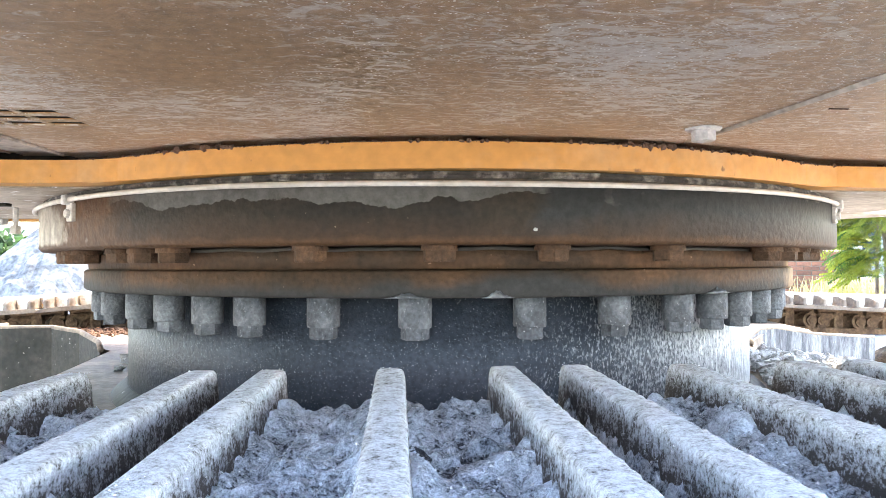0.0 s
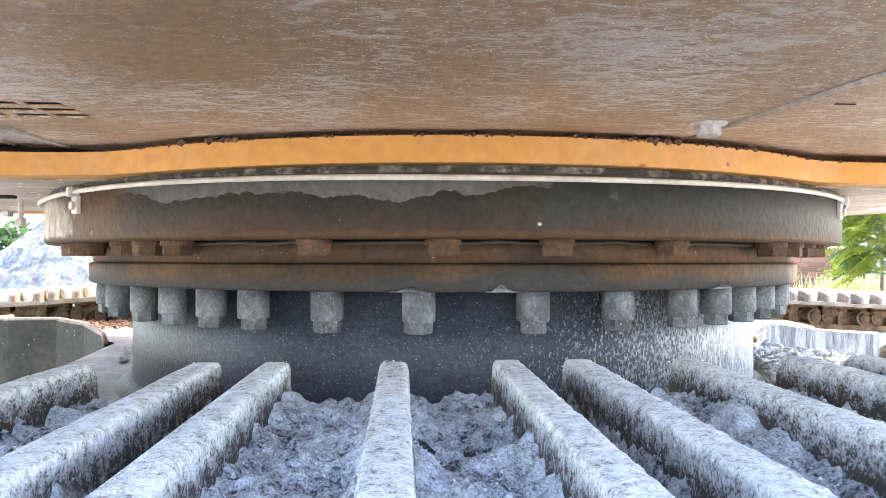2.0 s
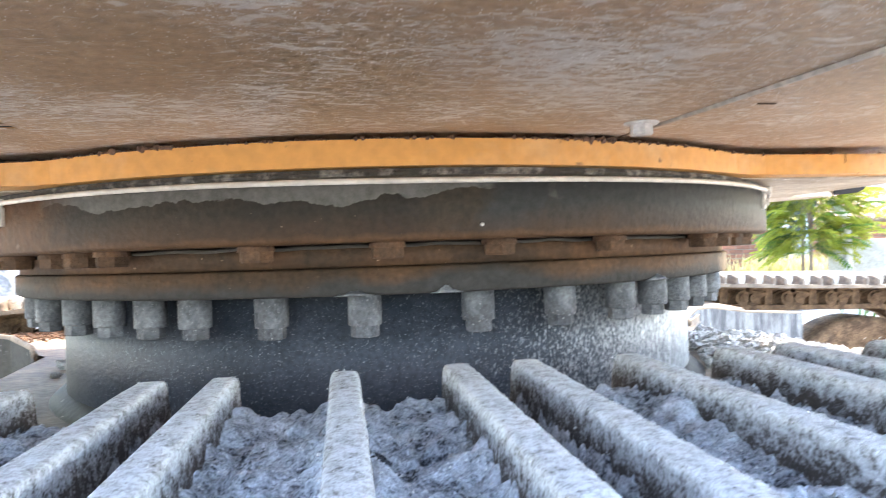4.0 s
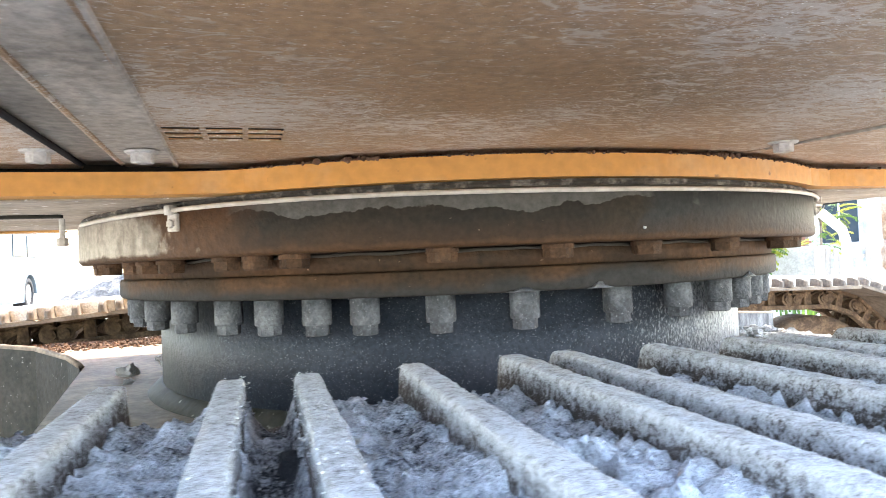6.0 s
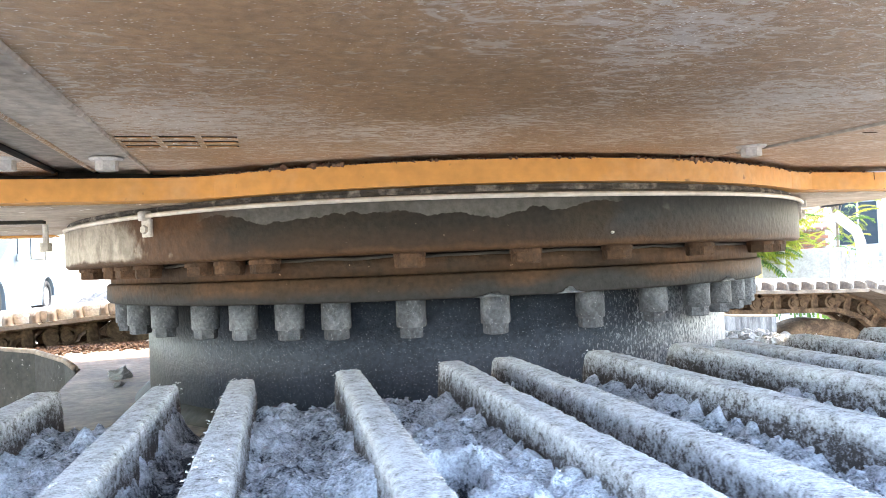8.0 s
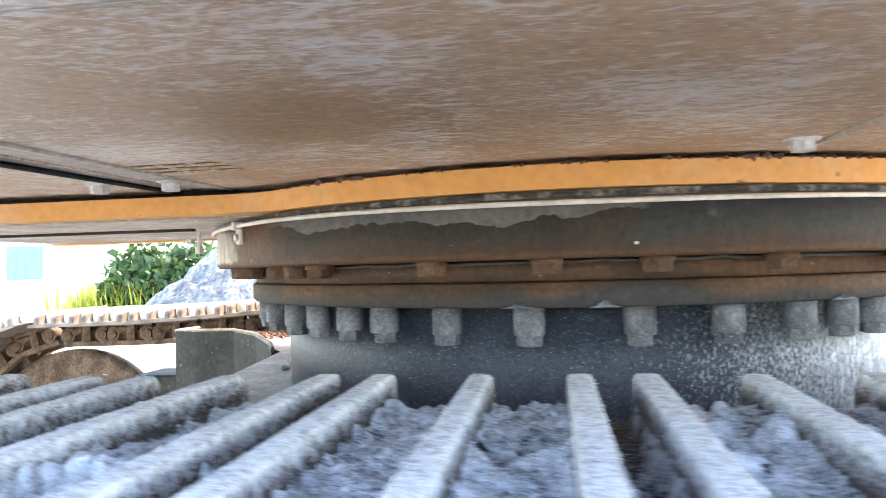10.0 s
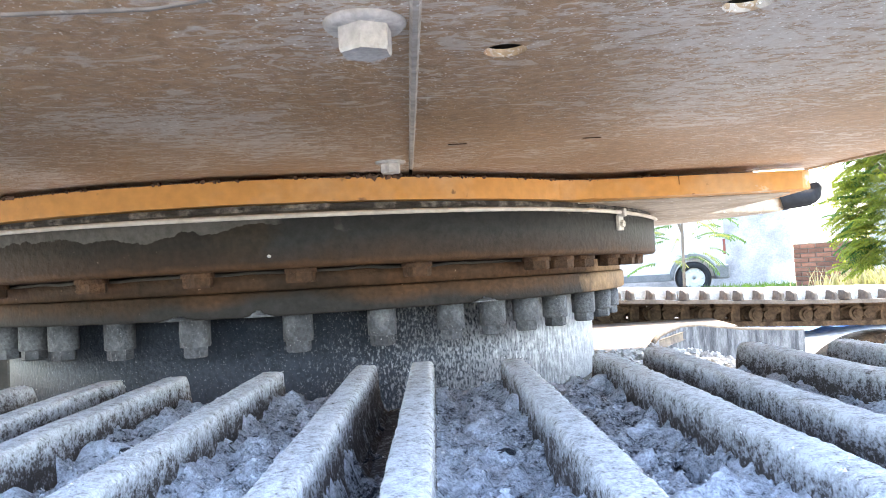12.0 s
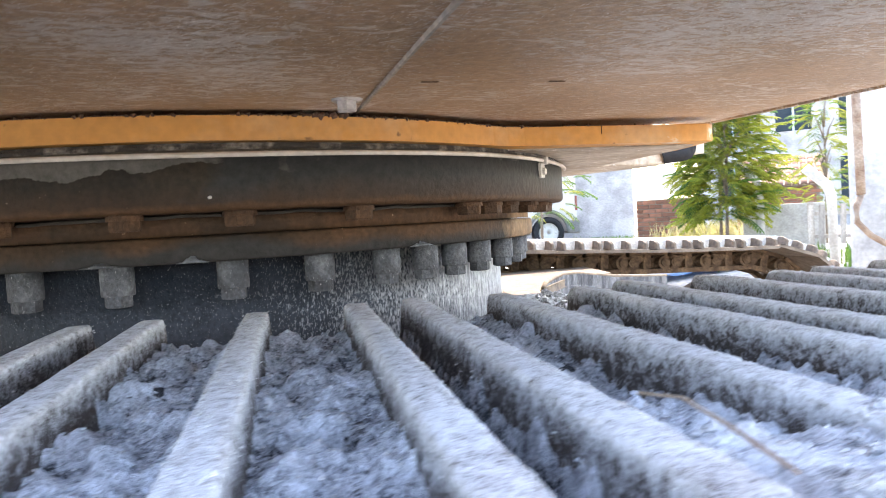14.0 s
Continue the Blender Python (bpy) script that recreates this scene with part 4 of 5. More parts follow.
tagged(new("dried_mud", me), "grey dried cement mud caked between the shoe bars", "mud", kind="stuff")

# loose crumbs and lumps
rng = random.Random(5)
verts, faces = [], []
for i in range(12000):
    x, y = rng.uniform(-0.85, 0.95), rng.uniform(-1.33, -0.872)
    d = rng.choice((0.0006, 0.0008, 0.0011, 0.0015, 0.0021)) * (1.0 if noise.noise(Vector((x * 16, y * 16, 2))) > 0.0 else 0.6)
    z = mud_z(x, y) + d * 0.3
    off = len(verts)
    for ax, ay, az in ((1, 0, 0), (0, 1, 0), (-1, 0, 0), (0, -1, 0), (0, 0, 0.9), (0, 0, -0.9)):
        verts.append((x + d * (ax + rng.uniform(-0.55, 0.55)), y + d * (ay + rng.uniform(-0.55, 0.55)), z + d * (az + rng.uniform(-0.4, 0.4))))
    faces += [(off + a, off + b3, off + c) for a, b3, c in ((0, 1, 4), (1, 2, 4), (2, 3, 4), (3, 0, 4), (1, 0, 5), (2, 1, 5), (3, 2, 5), (0, 3, 5))]
me = bpy.data.meshes.new("mud_crumbs")
me.from_pydata(verts, [], faces)
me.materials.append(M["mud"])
tagged(new("mud_crumbs", me), "pale angular crumbs of dried cement on the mud", "crumbs", kind="stuff")


def grains(name, spots, material, label):
    """Thousands of tiny angular grains sitting on a surface."""
    r = random.Random(len(spots))
    verts, faces = [], []
    for x, y, z, d in spots:
        off = len(verts)
        for ax, ay, az in ((1, 0, 0), (0, 1, 0), (-1, 0, 0), (0, -1, 0), (0, 0, 1.0)):
            verts.append((x + d * (ax + r.uniform(-0.5, 0.5)), y + d * (ay + r.uniform(-0.5, 0.5)), z + d * (az + r.uniform(-0.3, 0.3))))
        faces += [(off, off + 1, off + 4), (off + 1, off + 2, off + 4), (off + 2, off + 3, off + 4), (off + 3, off, off + 4)]
    me = bpy.data.meshes.new(name)
    me.from_pydata(verts, [], faces)
    me.materials.append(M[material])
    return tagged(new(name, me), label, "grains", kind="stuff")


on_bars, on_mud = [], []
for i in range(20000):
    k = rng.randrange(-4, 6)
    dx = rng.choice((0.0216, 0.0913, 0.1610))
    across = rng.uniform(-0.0098, 0.0098)
    x = JOINT + PITCH * k + dx + across
    y = rng.uniform(-1.34, -0.862)
    x += SKEW * (y + 0.857)
    edge = max(0.0, abs(across) - 0.0066)
    on_bars.append((x, y, TOP - 0.0011 - edge * rng.uniform(0.5, 5.0), rng.choice((0.0003, 0.0004, 0.0005, 0.0007))))
grains("cement_grains", on_bars, "shoe_grain", "pale cement grains stuck on the shoe bars")
for i in range(26000):
    x, y = rng.uniform(-0.7, 0.85), rng.uniform(-1.30, -0.872)
    on_mud.append((x, y, mud_z(x, y) - 0.0002, rng.choice((0.0004, 0.0005, 0.0006, 0.0009))))
grains("mud_grains", on_mud, "shoe_grain", "pale sandy grains on the dried mud")
lump_meshes = [finish("lump", rock(1.0, i * 1.9 + 0.4, 0.75, 3, 0.9), "lump") for i in range(5)]
LUMPS = [(0.585, -0.36, 0.868, 0.016), (0.64, -0.30, 0.868, 0.018), (0.70, -0.38, 0.868, 0.020), (0.66, -0.20, 0.868, 0.014), (0.76, -0.28, 0.868, 0.017), (0.62, -0.45, 0.868, 0.022), (0.73, -0.10, 0.868, 0.020), (0.69, 0.05, 0.868, 0.018), (0.72, 0.14, 0.868, 0.014),
         (-0.62, 0.16, 0.868, 0.017), (-0.56, 0.28, 0.868, 0.010), (-0.60, 0.05, 0.868, 0.008), (-0.58, 0.36, 0.868, 0.011)]
for i, (x, y, z, s) in enumerate(LUMPS):
    ob = part("concrete_lump", lump_meshes[i % 5], "", at=Matrix.Translation((x, y, z + s * 0.45)) @ Matrix.Rotation(i * 1.3, 4, "Z") @ Matrix.Diagonal((s, s, s, 1)))
    tagged(ob, "loose grey lump of broken concrete", "lump", "loose lumps")
bm = bmesh.new()
for i in range(2200):
    s = rng.uniform(0.003, 0.011)
    x, y = rng.uniform(0.50, 0.80), rng.uniform(-0.62, 0.10)
    if math.hypot(x, y) < 0.56:
        continue
    got = bmesh.ops.create_icosphere(bm, subdivisions=1, radius=s, matrix=Matrix.Translation((x, y, 0.868 + s * 0.4 + rng.random() * 0.035 * max(0, 1 - math.hypot(x - 0.62, (y + 0.12) * 0.7) / 0.2))) @ Matrix.Diagonal((1, rng.uniform(0.6, 1), rng.uniform(0.5, 0.9), 1)))["verts"]
    for v in got:
        v.co += Vector((rng.uniform(-1, 1), rng.uniform(-1, 1), rng.uniform(-1, 1))) * s * 0.45
tagged(part("rubble", bm, "lump"), "broken concrete rubble lying on the frame plate", "rubble", kind="stuff")
CHUNKS = [(-0.079, -1.127, 0.978, 0.014), (-0.094, -1.008, 0.976, 0.012), (-0.102, -0.985, 0.976, 0.009), (-0.515, -1.145, 0.979, 0.014), (-0.497, -1.118, 0.979, 0.011), (-0.36, -0.99, 0.976, 0.009), (0.045, -1.02, 0.976, 0.010), (0.235, -1.06, 0.976, 0.010), (0.125, -1.05, 0.976, 0.009)]
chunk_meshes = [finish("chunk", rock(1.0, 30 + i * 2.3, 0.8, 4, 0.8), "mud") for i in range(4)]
for i, (x, y, z, d) in enumerate(CHUNKS):
    ob = part("mud_chunk", chunk_meshes[i % 4], "", at=Matrix.Translation((x, y, z + d * 0.35)) @ Matrix.Rotation(i * 2.1, 4, "Z") @ Matrix.Diagonal((d, d, d, 1)))
    tagged(ob, "caked grey chunk of cement mud between the bars", "mud chunk", "mud chunks")
# red soil spilt under the far track
bm = bmesh.new()
for i in range(2600):
    s = rng.uniform(0.002, 0.007)
    x = rng.uniform(-1.25, -0.45)
    y = rng.gauss(0.83, 0.05)
    h = 0.014 * max(0, 1 - abs(y - 0.83) / 0.1) * (0.6 + 0.5 * noise.noise(Vector((x * 6, 0, 0))))
    got = bmesh.ops.create_icosphere(bm, subdivisions=1, radius=s, matrix=Matrix.Translation((x, y, 0.868 + rng.random() * h)))["verts"]
    for v in got:
        v.co += Vector((rng.uniform(-1, 1), rng.uniform(-1, 1), rng.uniform(-1, 1))) * s * 0.45
tagged(part("soil_spill", bm, "red_soil"), "reddish soil crumbs spilt on the frame", "soil", kind="stuff")
bm = rod([(0.2025, -1.196, TOP + 0.004), (0.2065, -1.212, TOP + 0.006), (0.204, -1.235, TOP + 0.005), (0.201, -1.260, TOP + 0.003)], 0.0005, 6)
tagged(part("rusty_wire", bm, "rust_pipe", smooth=True), "thin rusty wire lying on the crusted shoe", "wire")


# ---- yard behind ----
def sit(x, y):
    return ground_z(x, y)


def wheel(parent, x, y, z, r=0.33, width=0.22):
    m = Matrix.Translation((x, y, z)) @ Matrix.Rotation(radians(90), 4, "X")
    w2 = width / 2
    ty = part("wheel", lathe([(r * 0.62, -w2), (r * 0.94, -w2), (r, -w2 * 0.7), (r, w2 * 0.7), (r * 0.94, w2), (r * 0.62, w2)], 36), "rubber", parent, "black tyre", True, m)
    bm = lathe([(0.03, w2 * 0.75), (r * 0.3, w2 * 0.92), (r * 0.58, w2 * 0.7), (r * 0.63, w2 * 0.9), (r * 0.63, -w2 * 0.9), (0.03, -w2 * 0.9)], 36)
    for k in range(6):
        a = k * math.pi / 3
        box(-0.03, 0.03, -0.02, 0.02, w2 * 0.78, w2 * 0.86, 0, bm, Matrix.Rotation(a, 4, "Z") @ Matrix.Translation((r * 0.45, 0, 0)))
    part("rim", bm, "white_paint", ty, "pale wheel cover", True)


def side_prism(profile, y0, y1, material, name, parent, label="", bevel=0.03):
    """Extrude a side view (x, z) across y."""
    bm = bmesh.new()
    a = [bm.verts.new((x, y0, z)) for x, z in profile]
    c = [bm.verts.new((x, y1, z)) for x, z in profile]
    k = len(profile)
    bm.faces.new(a)
    bm.faces.new(c[::-1])
    for i in range(k):
        bm.faces.new((a[i], c[i], c[(i + 1) % k], a[(i + 1) % k]))
    if bevel:
        bmesh.ops.recalc_face_normals(bm, faces=bm.faces[:])
        edges = [e for e in bm.edges if (abs(e.verts[0].co.y - y0) < 1e-6) == (abs(e.verts[1].co.y - y0) < 1e-6)]
        bmesh.ops.bevel(bm, geom=edges, offset=bevel, segments=2, affect="EDGES", profile=0.5)
    return part(name, bm, material, parent, label)


# white panel van, side on, its rear to the right of its wheel
vx, vy = 6.13, 11.6
van = thing("van", "white panel van with grey bumper parked side-on", "van", pose(vx, vy, sit(vx, vy) + 0.02, 0, 0, -10))
arch = [(-0.60 + 0.40 * math.cos(a), 0.33 + 0.40 * math.sin(a)) for a in np.linspace(0.0, math.pi, 12)]
arch2 = [(-3.75 + 0.40 * math.cos(a), 0.33 + 0.40 * math.sin(a)) for a in np.linspace(0.0, math.pi, 12)]
prof = [(0.0, 0.30)] + arch + arch2 + [(-4.75, 0.30), (-4.78, 0.75), (-4.0, 1.05), (-3.35, 1.80), (-2.9, 1.92), (-0.1, 1.95), (0.0, 1.8)]
side_prism(prof, 0.0, 1.75, "white_paint", "body", van, "", 0.0)
part("bumper", box(-0.20, 0.06, -0.03, 1.78, 0.28, 0.55, 0.03), "plastic", van, "grey plastic bumper")
part("sill_trim", box(-3.3, -1.02, -0.02, 0.03, 0.28, 0.42, 0.01), "plastic", van, "grey sill trim")
bm = bmesh.new()
rod([(-0.60 + 0.42 * math.cos(a), -0.005, 0.33 + 0.42 * math.sin(a)) for a in np.linspace(-0.1, math.pi + 0.1, 16)], 0.045, 8, bm)
part("arch_trim", bm, "plastic", van, "grey wheel-arch trim", True)
part("tail_light", box(-0.03, 0.02, -0.012, 0.16, 0.75, 1.05, 0.01), "tail", van, "red tail light")
part("window", box(-2.9, -2.1, -0.012, 0.02, 1.12, 1.68, 0.01), "glass", van, "dark side window")
wheel(van, -0.60, 0.10, 0.31, 0.33)
wheel(van, -3.75, 0.10, 0.31, 0.33)

# pale blue estate car on the other side
cx, cy = -4.50, 14.45
suv = thing("car", "pale blue estate car with roof rails, parked", "car", pose(cx, cy, sit(cx, cy) + 0.03, 0, 0, 90))
arch = [(-0.75 + 0.38 * math.cos(a), 0.32 + 0.38 * math.sin(a)) for a in np.linspace(0.0, math.pi, 10)]
arch2 = [(-3.45 + 0.38 * math.cos(a), 0.32 + 0.38 * math.sin(a)) for a in np.linspace(0.0, math.pi, 10)]
prof = [(0.0, 0.30)] + arch + [(-1.16, 0.17), (-3.04, 0.17)] + arch2 + [(-4.3, 0.30), (-4.35, 0.70), (-4.2, 0.92), (-3.2, 1.02), (-2.55, 1.48), (-2.3, 1.56), (-0.4, 1.60), (-0.2, 1.52), (0.0, 1.0)]
side_prism(prof, 0.0, 1.72, "blue_paint", "body", suv, "", 0.0)
for x0, x1 in ((-2.45, -1.85), (-1.75, -1.0), (-0.92, -0.35)):
    for y0 in (-0.012, 1.70):
        part("window", box(x0, x1, y0, y0 + 0.03, 1.03, 1.44, 0.01), "glass", suv, "dark side window")
part("windscreen", box(-0.02, 0.02, -0.3, 0.3, -0.65, 0.65, 0.01, m=Matrix.Translation((-2.87, 0.86, 1.27)) @ Matrix.Rotation(radians(90), 4, "X") @ Matrix.Rotation(radians(0), 4, "Z") @ Matrix.Rotation(radians(-55), 4, "Z") @ Matrix.Rotation(radians(90), 4, "X")), "glass", suv, "dark windscreen")
for y0 in (-0.16, 1.74):
    part("mirror", box(-2.55, -2.38, y0, y0 + 0.14, 0.98, 1.12, 0.03), "white_paint", suv, "door mirror")
part("bumper", box(-4.42, -4.2, -0.01, 1.73, 0.28, 0.58, 0.04), "plastic", suv, "grey bumper")
for yy in (0.14, 1.58):
    wheel(suv, -0.75, yy, 0.32, 0.32)
    wheel(suv, -3.45, yy, 0.32, 0.32)
for yy in (0.2, 1.5):
    part("roof_rail", rod([(-2.1, yy, 1.6), (-2.0, yy, 1.66), (-0.6, yy, 1.67), (-0.5, yy, 1.62)], 0.02, 8), "plastic", suv, "", True)

# plastered yard wall, brick wall with a tarpaulin over it
wall_a, wall_b = Vector((5.0, 15.6, 0)), Vector((8.7, 13.85, 0))
def wall_between(name, a, c, z0, z1, thick, material, label):
    d = (c - a)
    ang = math.degrees(math.atan2(d.y, d.x))
    ob = part(name, box(0, d.length, -thick / 2, thick / 2, 0, z1 - z0, 0.015), material, at=pose(a.x, a.y, z0, 0, 0, ang))
    return tagged(ob, label, "wall", kind="structure")


wall_between("yard_wall", wall_a, wall_b, 0.3, 2.20, 0.25, "plaster", "white plastered yard wall, blotched and bright")
low = wall_between("low_wall", Vector((6.05, 6.36, 0)), Vector((6.75, 5.74, 0)), 0.2, 1.05, 0.2, "concrete", "low pale concrete garden wall")


def brick_wall(name, a, c, z0, z1, label, parent=None):
    d = c - a
    ang = math.atan2(d.y, d.x)
    at = Matrix.Translation((a.x, a.y, z0)) @ Matrix.Rotation(ang, 4, "Z")
    core = part(name, box(0, d.length, -0.10, 0.10, 0, z1 - z0), "mortar", parent, at=at)
    if parent is None:
        tagged(core, label, "wall", kind="structure")
    brick = finish("brick", box(-0.112, 0.112, -0.012, 0.012, -0.032, 0.032, 0.004), "brick")
    half = finish("half_brick", box(-0.053, 0.053, -0.012, 0.012, -0.032, 0.032, 0.004), "brick")
    rows = int((z1 - z0) / 0.078)
    for j in range(rows):
        x = 0.111 + (0.119 if j % 2 else 0.0)
        if j % 2:
            part("half_brick", half, "", core, at=Matrix.Translation((0.052, -0.105, 0.04 + j * 0.078)))
        while x < d.length - 0.05:
            part("brick", brick, "", core, at=Matrix.Translation((x, -0.105, 0.04 + j * 0.078)))
            x += 0.238
    return core


tarp_at = Vector((6.86, 9.72, 1.57))
bm = bmesh.new()
tv = []
for j in range(9):
    row = []
    for i in range(15):
        u, v = i / 14 * 0.76 - 0.32, j / 8
        z = 0.22 - 0.38 * v * v + 0.05 * fbm(u * 4, v * 4, 6) - (0.12 * v if i > 9 else 0)
        row.append(bm.verts.new((u + 0.04 * fbm(v * 3, u, 1), 0.18 - 0.55 * min(v, 0.45) - 0.05 * v, z)))
    tv.append(row)
for p, q in zip(tv, tv[1:]):
    for i in range(14):
        bm.faces.new((p[i], p[i + 1], q[i + 1], q[i]))
bmesh.ops.solidify(bm, geom=bm.faces[:], thickness=0.01)
tagged(part("tarpaulin", bm, "tarp", smooth=True, at=Matrix.Translation(tarp_at) @ Matrix.Rotation(radians(-30), 4, "Z")), "white tarpaulin draped over the brick wall", "tarpaulin")

# blue sheet lying under the far track
bm = bmesh.new()
tv = [[bm.verts.new((3.4 + i * 0.15 + 0.02 * math.sin(j) + 0.12 * j, 5.2 + j * 0.35, sit(3.4 + i * 0.15 + 0.12 * j, 5.2 + j * 0.35) + 0.07 + 0.05 * fbm(i * 0.7, j * 0.7))) for i in range(12)] for j in range(7)]
for p, q in zip(tv, tv[1:]):
    for i in range(11):
        bm.faces.new((p[i], p[i + 1], q[i + 1], q[i]))
bmesh.ops.solidify(bm, geom=bm.faces[:], thickness=0.01)
tagged(part("blue_sheet", bm, "blue_tarp", smooth=True), "crumpled blue plastic sheet on the soil", "plastic sheet")


# ---- plants ----
def frond_mesh(seed, material):
    """A feathered leaf: a stalk with paired narrow leaflets."""
    r = random.Random(seed)
    bm = bmesh.new()
    n = 11
    for i in range(n):
        s = (i + 1) / n
        x, z = 0.42 * s, 0.05 * s - 0.16 * s * s
        for side in (-1, 1):
            ln = 0.115 * (1 - 0.55 * s) * r.uniform(0.85, 1.1)
            wd = 0.026
            ax, ay = 0.35 + 0.25 * s, side * 0.92
            a = bm.verts.new((x, 0, z))
            m1 = bm.verts.new((x + ax * ln * 0.5 - wd * 0.7, ay * ln * 0.5, z - 0.012))
            m2 = bm.verts.new((x + ax * ln * 0.5 + wd * 0.7, ay * ln * 0.5, z - 0.012))
            t = bm.verts.new((x + ax * ln, ay * ln, z - 0.04 - 0.03 * r.random()))
            bm.faces.new((a, m1, m2))
            bm.faces.new((m1, t, m2))
    rod([(0, 0, 0), (0.2, 0, 0.01), (0.42, 0, -0.11)], 0.003, 3, bm)
    return bm


def tree(name, x, y, base, height, spread, fronds, seed, label, yellow=0.5):
    r = random.Random(seed)
    tr = thing(name, label, "tree", Matrix.Translation((x, y, base)))
    top = Vector((0.1 * spread, 0.05, height * 0.8))
    part("trunk", rod([(0, 0, -0.1), (0.02, 0, height * 0.3), (0.06, 0.03, height * 0.55), top], 0.024, 8, None, 0.008), "bark", tr, "", True)
    proto = [[finish("leaflets", frond_mesh(seed + i, k), k) for i in range(2)] for k in ("leaf", "leaf_yellow")]
    for k in range(9):
        a = r.uniform(0, 6.28)
        h = height * r.uniform(0.3, 0.78)
        end = Vector((math.cos(a) * spread * 0.55, math.sin(a) * spread * 0.55, h + height * 0.16))
        part("limb", rod([(0.04, 0.02, h), (end.x * 0.5, end.y * 0.5, h + 0.1 * height), end], 0.016, 6, None, 0.005), "bark", tr, "", True)
    for kind in (0, 1):
        verts, faces = [], []
        for i in range(fronds):
            if (r.random() < yellow) != (kind == 1):
                continue
            a = r.uniform(0, 6.28)
            v = r.uniform(0.22, 1.0)
            rad = spread * math.sqrt(r.random()) * (0.35 + 0.75 * math.sin(math.pi * min(v * 0.85 + 0.1, 1)))
            p = Vector((math.cos(a) * rad, math.sin(a) * rad, height * v))
            m = Matrix.Translation(p) @ Matrix.Rotation(a + r.uniform(-0.9, 0.9), 4, "Z") @ Matrix.Rotation(r.uniform(-0.5, 0.5), 4, "Y") @ Matrix.Scale(r.uniform(0.5, 0.9), 4)
            me = proto[kind][r.randrange(2)]
            off = len(verts)
            verts += [tuple(m @ vv.co) for vv in me.vertices]
            faces += [tuple(off + q for q in pl.vertices) for pl in me.polygons]
        me = bpy.data.meshes.new("crown")
        me.from_pydata(verts, [], faces)
        me.materials.append(M["leaf_yellow" if kind else "leaf"])
        part("crown", me, "", tr)
    return tr


tree("ailanthus_tree", 5.57, 6.06, sit(5.57, 6.06), 2.35, 0.41, 760, 3, "young tree with long feathered yellow-green leaves", 0.85)
tree("ailanthus_tree", 5.95, 6.7, sit(5.95, 6.7), 2.8, 0.42, 260, 8, "taller young tree with feathered green leaves", 0.4)
tree("ailanthus_tree", 8.5, 7.6, sit(8.5, 7.6), 2.6, 0.30, 130, 13, "tree with feathered yellow-green leaves by the roof", 0.7)
tree("ailanthus_tree", 3.6, 7.3, sit(3.6, 7.3), 3.1, 0.42, 170, 21, "young green tree leaning in front of the van", 0.1)


def tuft(name, cx2, cy2, rx, ry, count, height, material, label, seed, base=None):
    r = random.Random(seed)
    verts, faces = [], []
    for i in range(count):
        x, y = cx2 + r.gauss(0, rx), cy2 + r.gauss(0, ry)
        z = sit(x, y) if base is None else base
        h = height * r.uniform(0.4, 1.2)
        a = r.uniform(0, 6.28)
        lean = r.uniform(0.1, 0.6) * h
        w2 = 0.012
        dx, dy = math.cos(a), math.sin(a)
        off = len(verts)
        verts += [(x - dy * w2, y + dx * w2, z - 0.02), (x + dy * w2, y - dx * w2, z - 0.02), (x + dx * lean * 0.4 + dy * w2 * 0.8, y + dy * lean * 0.4 - dx * w2 * 0.8, z + h * 0.6), (x + dx * lean * 0.4 - dy * w2 * 0.8, y + dy * lean * 0.4 + dx * w2 * 0.8, z + h * 0.6), (x + dx * lean, y + dy * lean, z + h)]
        faces += [(off, off + 1, off + 2, off + 3), (off + 3, off + 2, off + 4)]
    me = bpy.data.meshes.new(name)
    me.from_pydata(verts, [], faces)
    me.materials.append(M[material])
    return tagged(new(name, me), label, "grass", kind="stuff")


tuft("dry_grass", 7.15, 8.5, 0.35, 0.45, 1900, 0.42, "straw", "tall dry straw-coloured grass", 2)
tuft("green_weeds", 6.3, 10.5, 0.75, 0.6, 2600, 0.20, "leaf", "low green weeds along the wall", 4)
tuft("green_weeds", 5.9, 5.0, 0.5, 0.3, 220, 0.22, "leaf", "green weeds by the fence", 6)
tuft("shrub_leaves", -6.9, 9.4, 0.55, 0.4, 2200, 0.55, "leaf_yellow", "low green and yellow shrubs by the house", 7)


def bush(x, y, z, rx, rz, seed, material, label):
    r = random.Random(seed)
    verts, faces = [], []
    for i in range(2600):
        d = Vector((r.gauss(0, 1), r.gauss(0, 1), r.gauss(0, 1))).normalized() * r.uniform(0.55, 1.0)
        k = 1 + 0.45 * noise.noise(d * 2.2 + Vector((seed, 0, 0)))
        p = Vector((x + d.x * rx * k, y + d.y * rx * 0.6 * k, z + abs(d.z) * rz * k))
        s = r.uniform(0.05, 0.11)
        u = Vector((r.uniform(-1, 1), r.uniform(-1, 1), r.uniform(-1, 1))).normalized() * s
        w3 = u.cross(Vector((r.uniform(-1, 1), r.uniform(-1, 1), r.uniform(-1, 1)))).normalized() * s * 0.6
        off = len(verts)
        verts += [tuple(p - u), tuple(p + w3), tuple(p + u), tuple(p - w3)]
        faces.append((off, off + 1, off + 2, off + 3))
    me = bpy.data.meshes.new("bush")
    me.from_pydata(verts, [], faces)
    me.materials.append(M[material])
    return tagged(new("bush", me), label, "bush", kind="stuff")


bush(-5.4, 8.9, 0.35, 1.1, 1.2, 3, "bush", "dark green bushes behind the gravel heap")
bush(-6.5, 9.3, 0.35, 1.1, 1.25, 5, "bush", "dark green bushes behind the gravel heap")

